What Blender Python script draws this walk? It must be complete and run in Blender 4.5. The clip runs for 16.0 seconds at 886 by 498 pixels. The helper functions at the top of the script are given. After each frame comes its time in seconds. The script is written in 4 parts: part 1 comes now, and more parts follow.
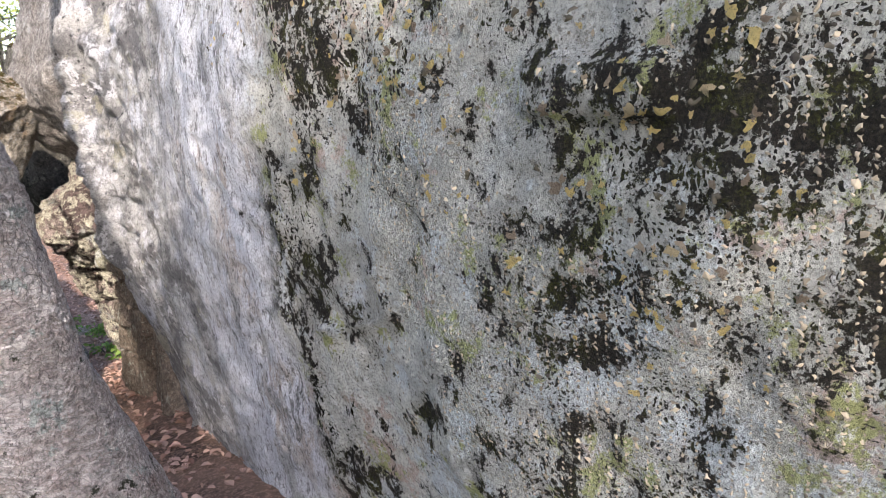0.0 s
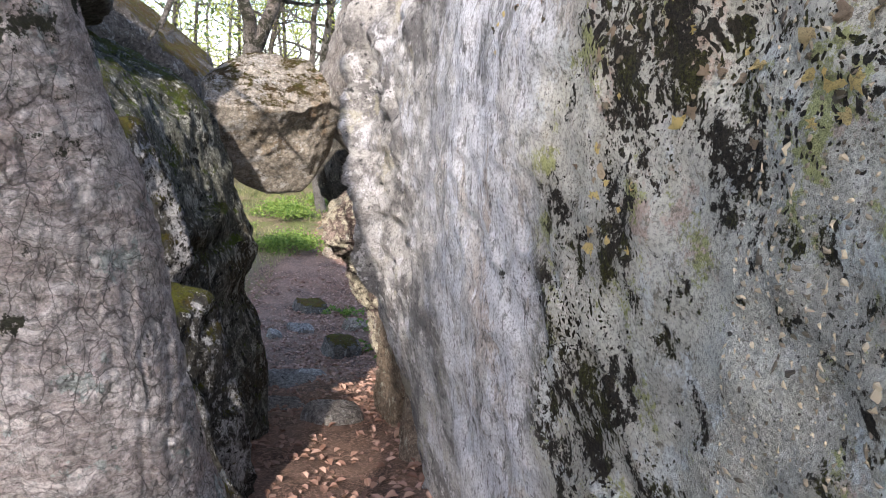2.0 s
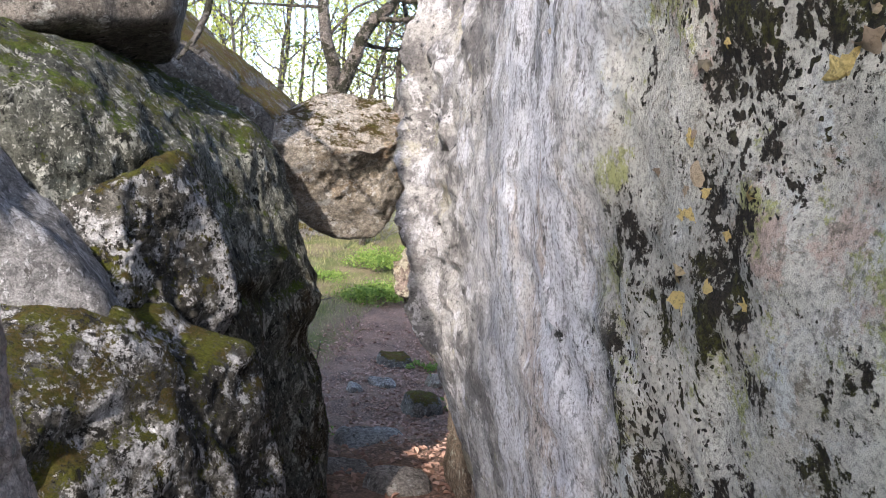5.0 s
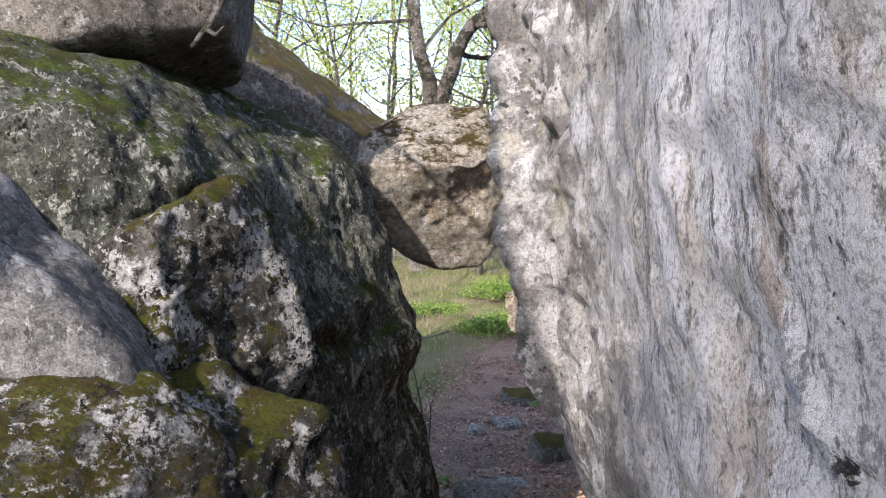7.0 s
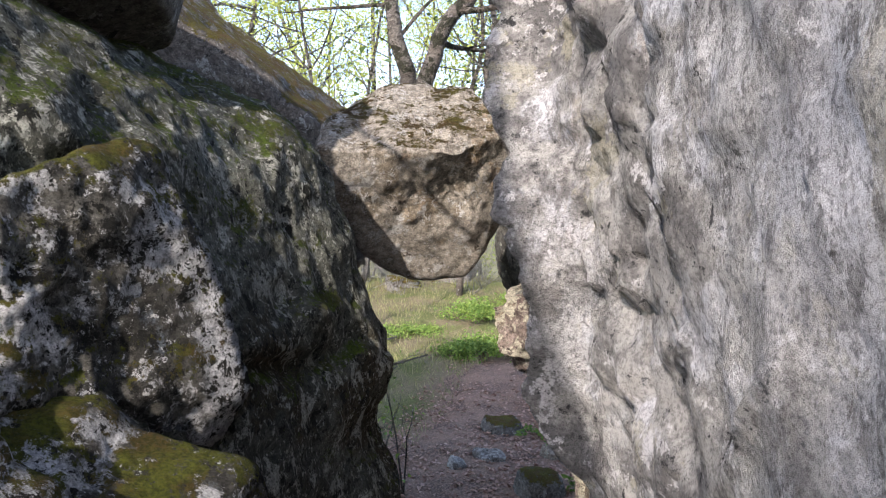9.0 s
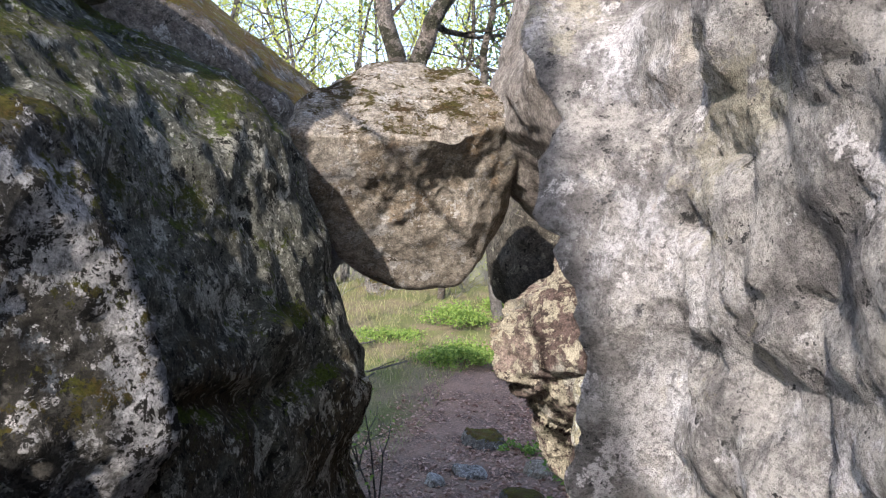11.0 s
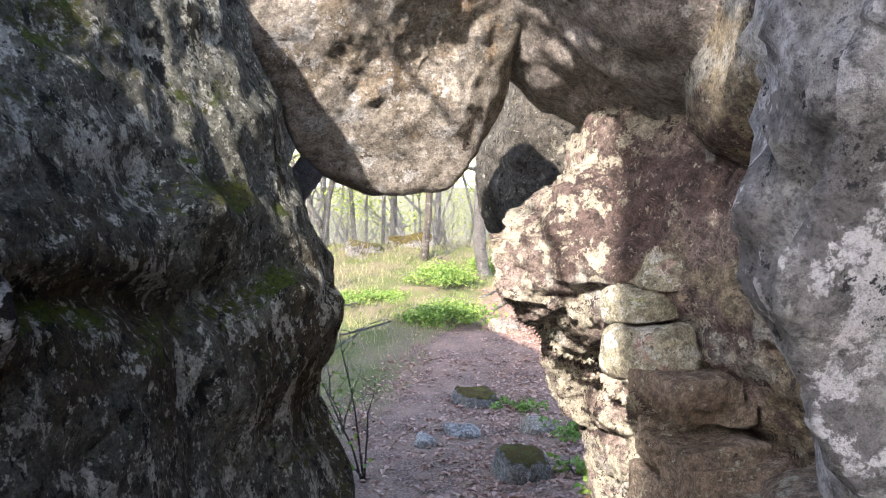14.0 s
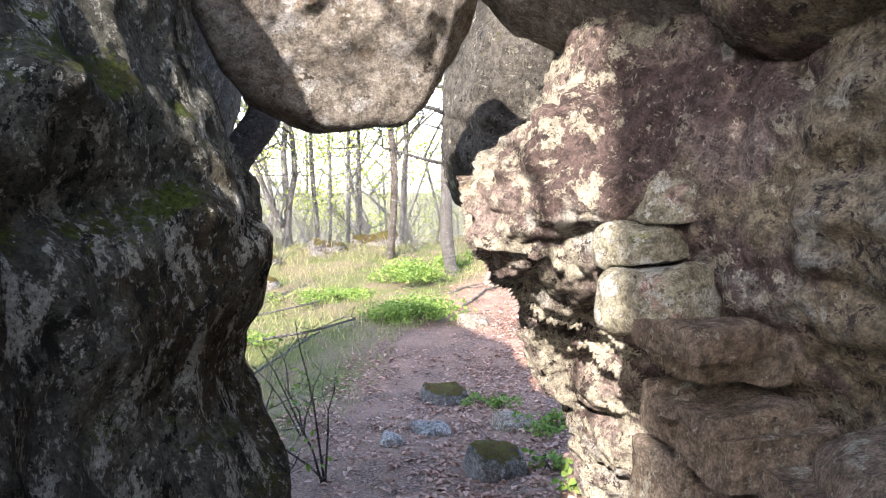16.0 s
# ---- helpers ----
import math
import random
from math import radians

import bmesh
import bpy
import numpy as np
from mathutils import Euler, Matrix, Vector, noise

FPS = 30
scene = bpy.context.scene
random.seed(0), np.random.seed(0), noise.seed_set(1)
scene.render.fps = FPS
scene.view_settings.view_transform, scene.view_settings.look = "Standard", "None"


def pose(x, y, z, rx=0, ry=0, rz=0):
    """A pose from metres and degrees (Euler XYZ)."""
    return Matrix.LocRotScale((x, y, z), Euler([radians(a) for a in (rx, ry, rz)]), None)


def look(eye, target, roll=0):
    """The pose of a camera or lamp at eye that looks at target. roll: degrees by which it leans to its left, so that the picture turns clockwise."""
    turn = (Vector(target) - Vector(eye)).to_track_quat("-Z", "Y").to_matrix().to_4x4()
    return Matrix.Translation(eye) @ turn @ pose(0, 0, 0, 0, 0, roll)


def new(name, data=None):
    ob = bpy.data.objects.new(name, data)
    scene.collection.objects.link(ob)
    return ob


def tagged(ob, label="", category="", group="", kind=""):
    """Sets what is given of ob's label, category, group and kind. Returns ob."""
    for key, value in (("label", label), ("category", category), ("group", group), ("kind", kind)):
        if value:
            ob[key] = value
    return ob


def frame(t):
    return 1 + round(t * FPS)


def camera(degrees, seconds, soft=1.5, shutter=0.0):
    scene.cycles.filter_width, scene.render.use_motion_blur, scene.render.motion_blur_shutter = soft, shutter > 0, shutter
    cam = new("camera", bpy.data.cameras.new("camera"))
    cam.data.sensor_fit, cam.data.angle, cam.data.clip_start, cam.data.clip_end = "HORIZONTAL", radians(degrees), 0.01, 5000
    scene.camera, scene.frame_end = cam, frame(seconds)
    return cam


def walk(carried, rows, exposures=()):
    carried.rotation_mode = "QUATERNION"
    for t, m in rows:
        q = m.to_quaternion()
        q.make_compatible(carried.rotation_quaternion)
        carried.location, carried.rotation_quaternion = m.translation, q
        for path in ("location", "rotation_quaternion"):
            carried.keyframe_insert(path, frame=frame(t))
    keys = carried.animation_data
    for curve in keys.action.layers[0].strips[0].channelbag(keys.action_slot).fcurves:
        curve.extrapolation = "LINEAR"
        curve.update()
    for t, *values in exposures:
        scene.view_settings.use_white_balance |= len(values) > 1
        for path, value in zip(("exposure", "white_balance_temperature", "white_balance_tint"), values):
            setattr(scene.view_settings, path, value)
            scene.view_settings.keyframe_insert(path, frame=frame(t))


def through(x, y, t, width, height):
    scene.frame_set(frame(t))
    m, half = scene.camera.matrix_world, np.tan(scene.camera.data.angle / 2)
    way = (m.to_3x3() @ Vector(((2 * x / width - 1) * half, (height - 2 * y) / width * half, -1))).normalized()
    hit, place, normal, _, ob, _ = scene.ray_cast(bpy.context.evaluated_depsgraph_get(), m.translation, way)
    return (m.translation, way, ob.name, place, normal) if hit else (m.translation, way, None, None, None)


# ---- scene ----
cam = camera(65.3, 16.0, soft=1.0)
ROWS = [
    (0, -0.253, -0.340, 1.549, 77.65, -0.33, -44.56),
    (0.5, -0.086, -0.085, 1.559, 77.71, -1.03, -43.84),
    (1, 0.076, 0.108, 1.547, 78.00, -0.09, -37.08),
    (1.5, 0.166, 0.293, 1.542, 78.53, -2.65, -26.13),
    (2, 0.230, 0.432, 1.528, 78.23, -4.57, -19.89),
    (2.5, 0.366, 0.554, 1.482, 78.59, -1.70, -14.15),
    (3, 0.384, 0.650, 1.484, 80.54, -2.17, -14.68),
    (3.5, 0.358, 0.712, 1.473, 81.45, -3.70, -12.49),
    (4, 0.369, 0.734, 1.457, 81.32, -4.48, -11.85),
    (4.2, 0.386, 0.738, 1.451, 81.05, -4.63, -11.88),
    (6.3, 0.621, 1.154, 1.360, 84.00, -0.87, -8.47),
    (6.5, 0.614, 1.241, 1.342, 83.27, -0.57, -6.49),
    (7, 0.648, 1.454, 1.347, 84.13, 0.27, -2.23),
    (7.5, 0.654, 1.577, 1.326, 81.95, -1.02, -4.48),
    (8, 0.660, 1.704, 1.259, 81.30, -2.85, -5.73),
    (8.5, 0.709, 1.909, 1.226, 82.01, 0.89, -1.89),
    (9, 0.680, 2.100, 1.198, 86.03, -0.24, -3.90),
    (9.2, 0.653, 2.160, 1.203, 86.36, -1.53, -3.85),
    (11.3, 0.673, 2.634, 1.171, 86.18, -2.32, -6.13),
    (11.5, 0.671, 2.679, 1.142, 89.02, -3.10, -7.68),
    (12, 0.655, 2.783, 1.060, 88.80, -3.05, -8.77),
    (12.5, 0.708, 2.838, 1.064, 90.08, -1.14, -8.03),
    (13, 0.736, 2.904, 1.018, 90.40, -0.48, -7.10),
    (13.5, 0.700, 3.009, 0.914, 88.68, -0.26, -6.89),
    (14, 0.708, 3.107, 0.875, 83.84, -0.53, -7.01),
    (14.5, 0.766, 3.177, 0.827, 83.43, 0.07, -7.58),
    (15, 0.773, 3.272, 0.687, 84.47, 0.46, -13.47),
    (15.5, 0.735, 3.376, 0.672, 84.58, 0.55, -13.34),
    (16, 0.778, 3.479, 0.652, 84.31, 0.05, -9.79),
]
walk(cam, [(t, pose(x, y, z, rx, ry, rz)) for t, x, y, z, rx, ry, rz in ROWS],
     [(0, 1.95, 6450, 15), (2.0, 1.85, 6450, 15), (4.0, 1.95, 6450, 15), (8, 1.85, 6450, 15), (12.5, 2.0, 6450, 15), (13.2, 2.1, 6450, 15), (14.0, 2.9, 6450, 16), (15.0, 2.95, 6450, 17), (16, 2.9, 6450, 17)])
# ---- world, sun ----
SUN = Vector((-0.43, -0.72, 0.52)).normalized()      # direction towards the sun
world = bpy.data.worlds.new("sky")
scene.world = world
world.use_nodes = True
wn = world.node_tree
wn.nodes.clear()
sky = wn.nodes.new("ShaderNodeTexSky")
sky.sky_type, sky.sun_disc = "NISHITA", False
sky.sun_elevation = math.asin(SUN.z)
sky.sun_rotation = math.atan2(SUN.x, SUN.y)
sky.air_density, sky.dust_density, sky.ozone_density = 1.0, 1.3, 1.0
bg = wn.nodes.new("ShaderNodeBackground")
bg.inputs["Strength"].default_value = 0.15
wo = wn.nodes.new("ShaderNodeOutputWorld")
wn.links.new(sky.outputs[0], bg.inputs[0])
wn.links.new(bg.outputs[0], wo.inputs[0])
sun = new("sun", bpy.data.lights.new("sun", "SUN"))
sun.data.energy, sun.data.angle, sun.data.color = 2.6, radians(0.8), (1.0, 0.92, 0.82)
sun.matrix_world = look(SUN * 30, (0, 0, 0))


# ---- small tools ----
def lattice(ix, iy, iz, seed):
    h = (ix * 374761393 + iy * 668265263 + iz * 1274126177 + seed * 974634631) & 0xFFFFFFFF
    h = ((h ^ (h >> 13)) * 1274126177) & 0xFFFFFFFF
    return ((h ^ (h >> 16)) & 0xFFFF) / 65535.0 * 2 - 1


def vnoise(p, scale=1.0, seed=0):
    """Smooth value noise, -1 to 1, of an array of points."""
    q = np.asarray(p, float) * scale + 1000.37
    i = np.floor(q).astype(np.int64)
    f = q - i
    f = f * f * f * (f * (f * 6 - 15) + 10)
    r = 0
    for a in (0, 1):
        for b in (0, 1):
            for c in (0, 1):
                w = (f[:, 0] if a else 1 - f[:, 0]) * (f[:, 1] if b else 1 - f[:, 1]) * (f[:, 2] if c else 1 - f[:, 2])
                r = r + w * lattice(i[:, 0] + a, i[:, 1] + b, i[:, 2] + c, seed)
    return r


def fbm(p, scale, octaves=4, seed=0, gain=0.5):
    r, a = 0, 1.0
    for k in range(octaves):
        r = r + a * vnoise(p, scale * 2.03 ** k, seed + k)
        a *= gain
    return r


def ridged(p, scale, octaves=3, seed=0):
    r, a = 0, 1.0
    for k in range(octaves):
        r = r + a * (1 - 2 * np.abs(vnoise(p, scale * 2.1 ** k, seed + k)))
        a *= 0.5
    return r


def smooth(a, b, x):
    t = np.clip((x - a) / (b - a), 0, 1)
    return t * t * (3 - 2 * t)


def mesh_from(name, verts, faces, material, shade=True):
    me = bpy.data.meshes.new(name)
    me.from_pydata([tuple(v) for v in verts], [], faces)
    if material:
        me.materials.append(material)
    if shade:
        me.polygons.foreach_set("use_smooth", [True] * len(me.polygons))
    me.update()
    return me


def part(name, data, material, parent, label=""):
    """One mesh object, from a bmesh or mesh, under a thing or a part."""
    if isinstance(data, bmesh.types.BMesh):
        me = bpy.data.meshes.new(name)
        data.to_mesh(me)
        data.free()
        me.materials.append(material)
        me.polygons.foreach_set("use_smooth", [True] * len(me.polygons))
    else:
        me = data
    ob = new(name, me)
    if parent:
        ob.parent = parent
    return tagged(ob, label)


def normals_of(me):
    n = np.empty(len(me.vertices) * 3)
    me.vertices.foreach_get("normal", n)
    return n.reshape(-1, 3)


def coords_of(me):
    c = np.empty(len(me.vertices) * 3)
    me.vertices.foreach_get("co", c)
    return c.reshape(-1, 3)


def push(me, d):
    """Moves each vertex along its normal by d."""
    c = coords_of(me) + normals_of(me) * np.asarray(d)[:, None]
    me.vertices.foreach_set("co", c.ravel())
    me.update()


ICO = {}


def ico(level):
    if level not in ICO:
        bm = bmesh.new()
        bmesh.ops.create_icosphere(bm, subdivisions=level, radius=1)
        v = np.array([x.co[:] for x in bm.verts])
        f = [tuple(x.index for x in y.verts) for y in bm.faces]
        bm.free()
        ICO[level] = (v, f)
    return ICO[level]


def boulder(name, centre, planes, material, level=5, hard=9, rough=0.04, seed=0, grain=0.008, pits=0.0):
    """A rock: the soft meeting of half-spaces (normal, distance), roughened at three sizes."""
    u, f = ico(level)
    s = 0
    for n, d in planes:
        n = np.array(n, float)
        s = s + np.maximum(0, u @ (n / np.linalg.norm(n)) / d) ** hard
    v = u / (s ** (1 / hard))[:, None] + np.array(centre)
    me = mesh_from(name, v, f, material)
    d = rough * fbm(v, 0.55 / max(rough * 8, 0.15), 3, seed) + grain * fbm(v, 14, 3, seed + 9)
    d = d - rough * 0.5 * smooth(0.55, 1.0, ridged(v, 2.2, 2, seed + 5))
    if pits:
        d = d - pits * smooth(0.1, 0.6, vnoise(v, 22, seed + 3))
    push(me, d)
    return me


def spline(pts, u):
    """Catmull-Rom through pts (n x k) at the fractions u."""
    p = np.asarray(pts, float)
    n = len(p) - 1
    x = np.clip(u, 0, 1) * n
    i = np.minimum(x.astype(int), n - 1)
    t = (x - i)[:, None]
    a, b, c, d = p[np.maximum(i - 1, 0)], p[i], p[i + 1], p[np.minimum(i + 2, n)]
    return 0.5 * (2 * b + (c - a) * t + (2 * a - 5 * b + 4 * c - d) * t ** 2 + (3 * b - a - 3 * c + d) * t ** 3)


def loft(name, sections, material, nu, nv, shape=None, ends=True):
    """A rock mass: plan curves at several heights (z, [(x, y), ...]) joined by a smooth skin, closed above and below."""
    zs = [z for z, _ in sections]
    us = np.linspace(0, 1, nu)
    rows = np.array([spline(c, us) for _, c in sections])          # sections x nu x 2
    zz = np.linspace(zs[0], zs[-1], nv)
    grid = np.empty((nv, nu, 3))
    for k in range(2):
        for j in range(nu):
            grid[:, j, k] = np.interp(zz, zs, rows[:, j, k])
    grid[:, :, 2] = zz[:, None]
    for k in range(2):                                              # round the joints between heights
        g = grid[:, :, k]
        w = max(2, nv // 40)
        pad = np.pad(g, ((w, w), (0, 0)), mode="edge")
        grid[:, :, k] = sum(pad[i:i + nv] for i in range(2 * w + 1)) / (2 * w + 1)
    v = grid.reshape(-1, 3)
    f = [(j * nu + i, j * nu + i + 1, (j + 1) * nu + i + 1, (j + 1) * nu + i) for j in range(nv - 1) for i in range(nu - 1)]
    if ends:
        f.append(tuple(range(nu - 1, -1, -1)))
        f.append(tuple((nv - 1) * nu + i for i in range(nu)))
        f.append(tuple([j * nu for j in range(nv)] + [j * nu + nu - 1 for j in range(nv - 1, -1, -1)]))
    me = mesh_from(name, v, f, material)
    if shape:
        push(me, shape(coords_of(me)))
    return me


def tube(bm, pts, radii, sides=8, jitter=0.0, rng=None):
    """A tapered tube along pts, added to bm."""
    rings = []
    for i, p in enumerate(pts):
        d = (Vector(pts[min(i + 1, len(pts) - 1)]) - Vector(pts[max(i - 1, 0)])).normalized()
        a = d.orthogonal().normalized()
        if i and a.dot(last) < 0.999:
            a = (last - d * last.dot(d)).normalized()
        last = a
        b = d.cross(a)
        ring = []
        for k in range(sides):
            w = 2 * math.pi * k / sides
            r = radii[i] * (1 + (rng.uniform(-jitter, jitter) if rng else 0))
            ring.append(bm.verts.new(Vector(p) + (a * math.cos(w) + b * math.sin(w)) * r))
        rings.append(ring)
    for r0, r1 in zip(rings, rings[1:]):
        for k in range(sides):
            bm.faces.new((r0[k], r0[(k + 1) % sides], r1[(k + 1) % sides], r1[k]))
    bm.faces.new(rings[0][::-1])
    bm.faces.new(rings[-1])


# ---- materials ----
class Nodes:
    """Short hand for building a node material."""

    def __init__(self, name, rough=0.9, spec=0.2):
        self.mat = bpy.data.materials.new(name)
        self.mat.use_nodes = True
        self.t = self.mat.node_tree
        self.bsdf = self.t.nodes["Principled BSDF"]
        self.bsdf.inputs["Roughness"].default_value = rough
        self.bsdf.inputs["Specular IOR Level"].default_value = spec
        self.co = self.t.nodes.new("ShaderNodeTexCoord").outputs["Object"]

    def link(self, a, b):
        self.t.links.new(a, b)

    def stretch(self, sx, sy, sz, co=None):
        n = self.t.nodes.new("ShaderNodeMapping")
        n.inputs["Scale"].default_value = (sx, sy, sz)
        self.link(co or self.co, n.inputs[0])
        return n.outputs[0]

    def noise(self, scale, detail=5, rough=0.6, co=None, warp=0.0):
        n = self.t.nodes.new("ShaderNodeTexNoise")
        n.inputs["Scale"].default_value, n.inputs["Detail"].default_value = scale, detail
        n.inputs["Roughness"].default_value, n.inputs["Distortion"].default_value = rough, warp
        self.link(co or self.co, n.inputs["Vector"])
        return n.outputs["Fac"]

    def cells(self, scale, feature="F1", co=None):
        n = self.t.nodes.new("ShaderNodeTexVoronoi")
        n.feature = feature
        n.inputs["Scale"].default_value = scale
        self.link(co or self.co, n.inputs["Vector"])
        return n.outputs["Distance"]

    def ramp(self, fac, lo, hi, a=0.0, b=1.0):
        n = self.t.nodes.new("ShaderNodeMapRange")
        n.interpolation_type = "SMOOTHSTEP"
        for k, v in zip(("From Min", "From Max", "To Min", "To Max"), (lo, hi, a, b)):
            n.inputs[k].default_value = v
        self.link(fac, n.inputs["Value"])
        return n.outputs["Result"]

    def math(self, op, a, b=0.5):
        n = self.t.nodes.new("ShaderNodeMath")
        n.operation = op
        for k, v in ((0, a), (1, b)):
            if isinstance(v, (int, float)):
                n.inputs[k].default_value = v
            else:
                self.link(v, n.inputs[k])
        return n.outputs[0]

    def mix(self, fac, a, b, blend="MIX"):
        n = self.t.nodes.new("ShaderNodeMix")
        n.data_type, n.blend_type = "RGBA", blend
        if isinstance(fac, (int, float)):
            n.inputs["Factor"].default_value = fac
        else:
            self.link(fac, n.inputs["Factor"])
        for k, v in ((6, a), (7, b)):
            if isinstance(v, tuple):
                n.inputs[k].default_value = (*v, 1)
            else:
                self.link(v, n.inputs[k])
        return n.outputs[2]

    def axis(self, k, source=None):
        n = self.t.nodes.new("ShaderNodeSeparateXYZ")
        self.link(source or self.co, n.inputs[0])
        return n.outputs[k]

    def up(self):
        return self.axis(2, self.t.nodes.new("ShaderNodeNewGeometry").outputs["Normal"])

    def island(self):
        return self.t.nodes.new("ShaderNodeNewGeometry").outputs["Random Per Island"]

    def each(self):
        return self.t.nodes.new("ShaderNodeObjectInfo").outputs["Random"]

    def bump(self, *layers):
        last = None
        for height, dist in layers:
            n = self.t.nodes.new("ShaderNodeBump")
            n.inputs["Distance"].default_value = dist
            n.inputs["Strength"].default_value = 1.0
            self.link(height, n.inputs["Height"])
            if last:
                self.link(last, n.inputs["Normal"])
            last = n.outputs[0]
        self.link(last, self.bsdf.inputs["Normal"])

    def done(self, colour):
        self.link(colour, self.bsdf.inputs["Base Color"])
        return self.mat


def rock_material(name, low, high, pale=(0.62, 0.62, 0.6), pale_at=0.62, dark=(0.03, 0.03, 0.028), dark_at=0.66,
                  moss=0.0, moss_up=0.55, moss_colour=(0.11, 0.13, 0.02), grain=1.0, streak=1.0, pale_zone=None, fine=1.5, stains=(), moss_size=7.5):
    """Weathered stone with crusts of pale lichen, black lichen and moss."""
    m = Nodes(name)
    flat = m.stretch(1, 1, streak)
    base = m.mix(m.ramp(m.noise(2.2, 9, 0.68, flat), 0.32, 0.68), low, high)
    for k, (colour, size, at) in enumerate(stains):
        base = m.mix(m.ramp(m.noise(size, 8, 0.68, m.stretch(1 + 0.3 * k, 1, 1.2)), at, at + 0.06), base, colour)
    base = m.mix(m.ramp(m.noise(34, 8, 0.75), 0.38, 0.62), m.mix(0.6, base, (0.0, 0.0, 0.0)), base)
    p = m.noise(5.5 * fine, 10, 0.74, flat, 0.2)
    if pale_zone:                                                  # (y lo, y hi): more crust towards y lo
        p = m.math("ADD", p, m.ramp(m.axis(1), pale_zone[0], pale_zone[1], pale_zone[2], 0.0))
    pm = m.ramp(p, pale_at, pale_at + 0.025)
    pale_mix = m.mix(m.ramp(m.noise(55, 8, 0.75), 0.35, 0.65), tuple(c * 0.55 for c in pale), pale)
    base = m.mix(pm, base, pale_mix)
    fleck = m.ramp(m.noise(26 * fine, 9, 0.78, flat), pale_at + 0.01, pale_at + 0.04)
    base = m.mix(fleck, base, tuple(c * 0.85 for c in pale))
    dm = m.ramp(m.noise(8.5 * fine, 10, 0.77, m.stretch(1, 1, max(streak, 0.5)), 0.2), dark_at, dark_at + 0.02)
    base = m.mix(dm, base, dark)
    dm2 = m.ramp(m.noise(31 * fine, 8, 0.78), dark_at + 0.01, dark_at + 0.03)
    base = m.mix(dm2, base, tuple(c * 1.5 for c in dark))
    base = m.mix(m.ramp(m.noise(150, 7, 0.8), 0.40, 0.58), m.mix(0.5, base, (0.0, 0.0, 0.0)), base)
    bumps = [(m.noise(9, 10, 0.72), 0.04 * grain), (m.noise(60, 8, 0.75), 0.012 * grain), (pm, 0.004)]
    if moss:
        mm = m.math("ADD", m.math("MULTIPLY", m.up(), moss_up), m.math("MULTIPLY", m.math("ADD", m.math("ADD", m.noise(moss_size, 10, 0.74), m.noise(moss_size * 2.2, 9, 0.8)), m.noise(moss_size * 9, 8, 0.8)), 0.9))
        mm = m.ramp(mm, 1.82 - moss * 0.5, 1.88 - moss * 0.5)
        tuft = m.noise(95, 8, 0.8)
        green = m.mix(m.ramp(m.noise(7, 7, 0.7), 0.42, 0.6), moss_colour, (moss_colour[0] * 0.9, moss_colour[1] * 0.55, moss_colour[2] * 1.2))
        base = m.mix(mm, base, m.mix(m.ramp(tuft, 0.36, 0.62), tuple(c * 0.3 for c in moss_colour), green))
        bumps.append((m.math("MULTIPLY", mm, m.noise(28, 8, 0.8)), 0.05))
    m.bump(*bumps)
    return m.done(base)


def bark_material(name, low, high, tint=(0.42, 0.26, 0.21), plate=30, lichen=0.60):
    """Bark split into upright plates, whose faces flake in thin level layers."""
    m = Nodes(name)
    bend = m.t.nodes.new("ShaderNodeTexNoise")
    bend.inputs["Scale"].default_value, bend.inputs["Detail"].default_value = 11, 7
    m.link(m.co, bend.inputs["Vector"])
    add = m.t.nodes.new("ShaderNodeVectorMath")
    add.operation = "MULTIPLY_ADD"
    add.inputs[1].default_value = (0.07, 0.07, 0.10)
    m.link(bend.outputs["Color"], add.inputs[0])
    m.link(m.co, add.inputs[2])
    co = m.stretch(1, 1, 0.42, add.outputs[0])
    edge = m.cells(plate, "DISTANCE_TO_EDGE", co)
    wide = m.ramp(m.noise(7, 6, 0.65), 0.42, 0.62, 0.008, 0.045)
    crack = m.ramp(m.math("DIVIDE", edge, wide), 0.2, 1.0)
    flakes = m.ramp(m.noise(13, 7, 0.7, m.stretch(1, 1, 5.0, add.outputs[0])), 0.42, 0.58)
    thin = m.ramp(m.cells(26, "DISTANCE_TO_EDGE", m.stretch(1, 1, 3.2, add.outputs[0])), 0.0, 0.06)
    base = m.mix(m.ramp(m.noise(5, 8, 0.7), 0.35, 0.65), low, high)
    base = m.mix(m.ramp(m.noise(2.6, 7, 0.7), 0.50, 0.64, 0.0, 0.8), base, tint)
    base = m.mix(m.ramp(flakes, 0.0, 1.0, 0.48, 0.0), base, m.mix(0.6, tint, (0.08, 0.06, 0.05)))
    base = m.mix(m.ramp(m.noise(8, 10, 0.77), lichen, lichen + 0.02), base, (0.50, 0.53, 0.50))
    base = m.mix(m.ramp(m.math("ADD", m.noise(10, 10, 0.76), m.ramp(m.axis(2), 1.35, 1.75, 0.0, 0.10)), 0.60, 0.63), base, (0.055, 0.055, 0.035))
    base = m.mix(m.ramp(m.noise(85, 8, 0.8), 0.36, 0.6), m.mix(0.55, base, (0.02, 0.02, 0.02)), base)
    base = m.mix(m.math("MULTIPLY", crack, m.ramp(thin, 0.0, 1.0, 0.45, 1.0)), m.mix(0.6, base, (0.03, 0.024, 0.02)), base)
    m.bump((crack, 0.007), (flakes, 0.032), (thin, 0.012), (m.noise(24, 10, 0.78, co), 0.022), (m.noise(110, 6), 0.005))
    return m.done(base)


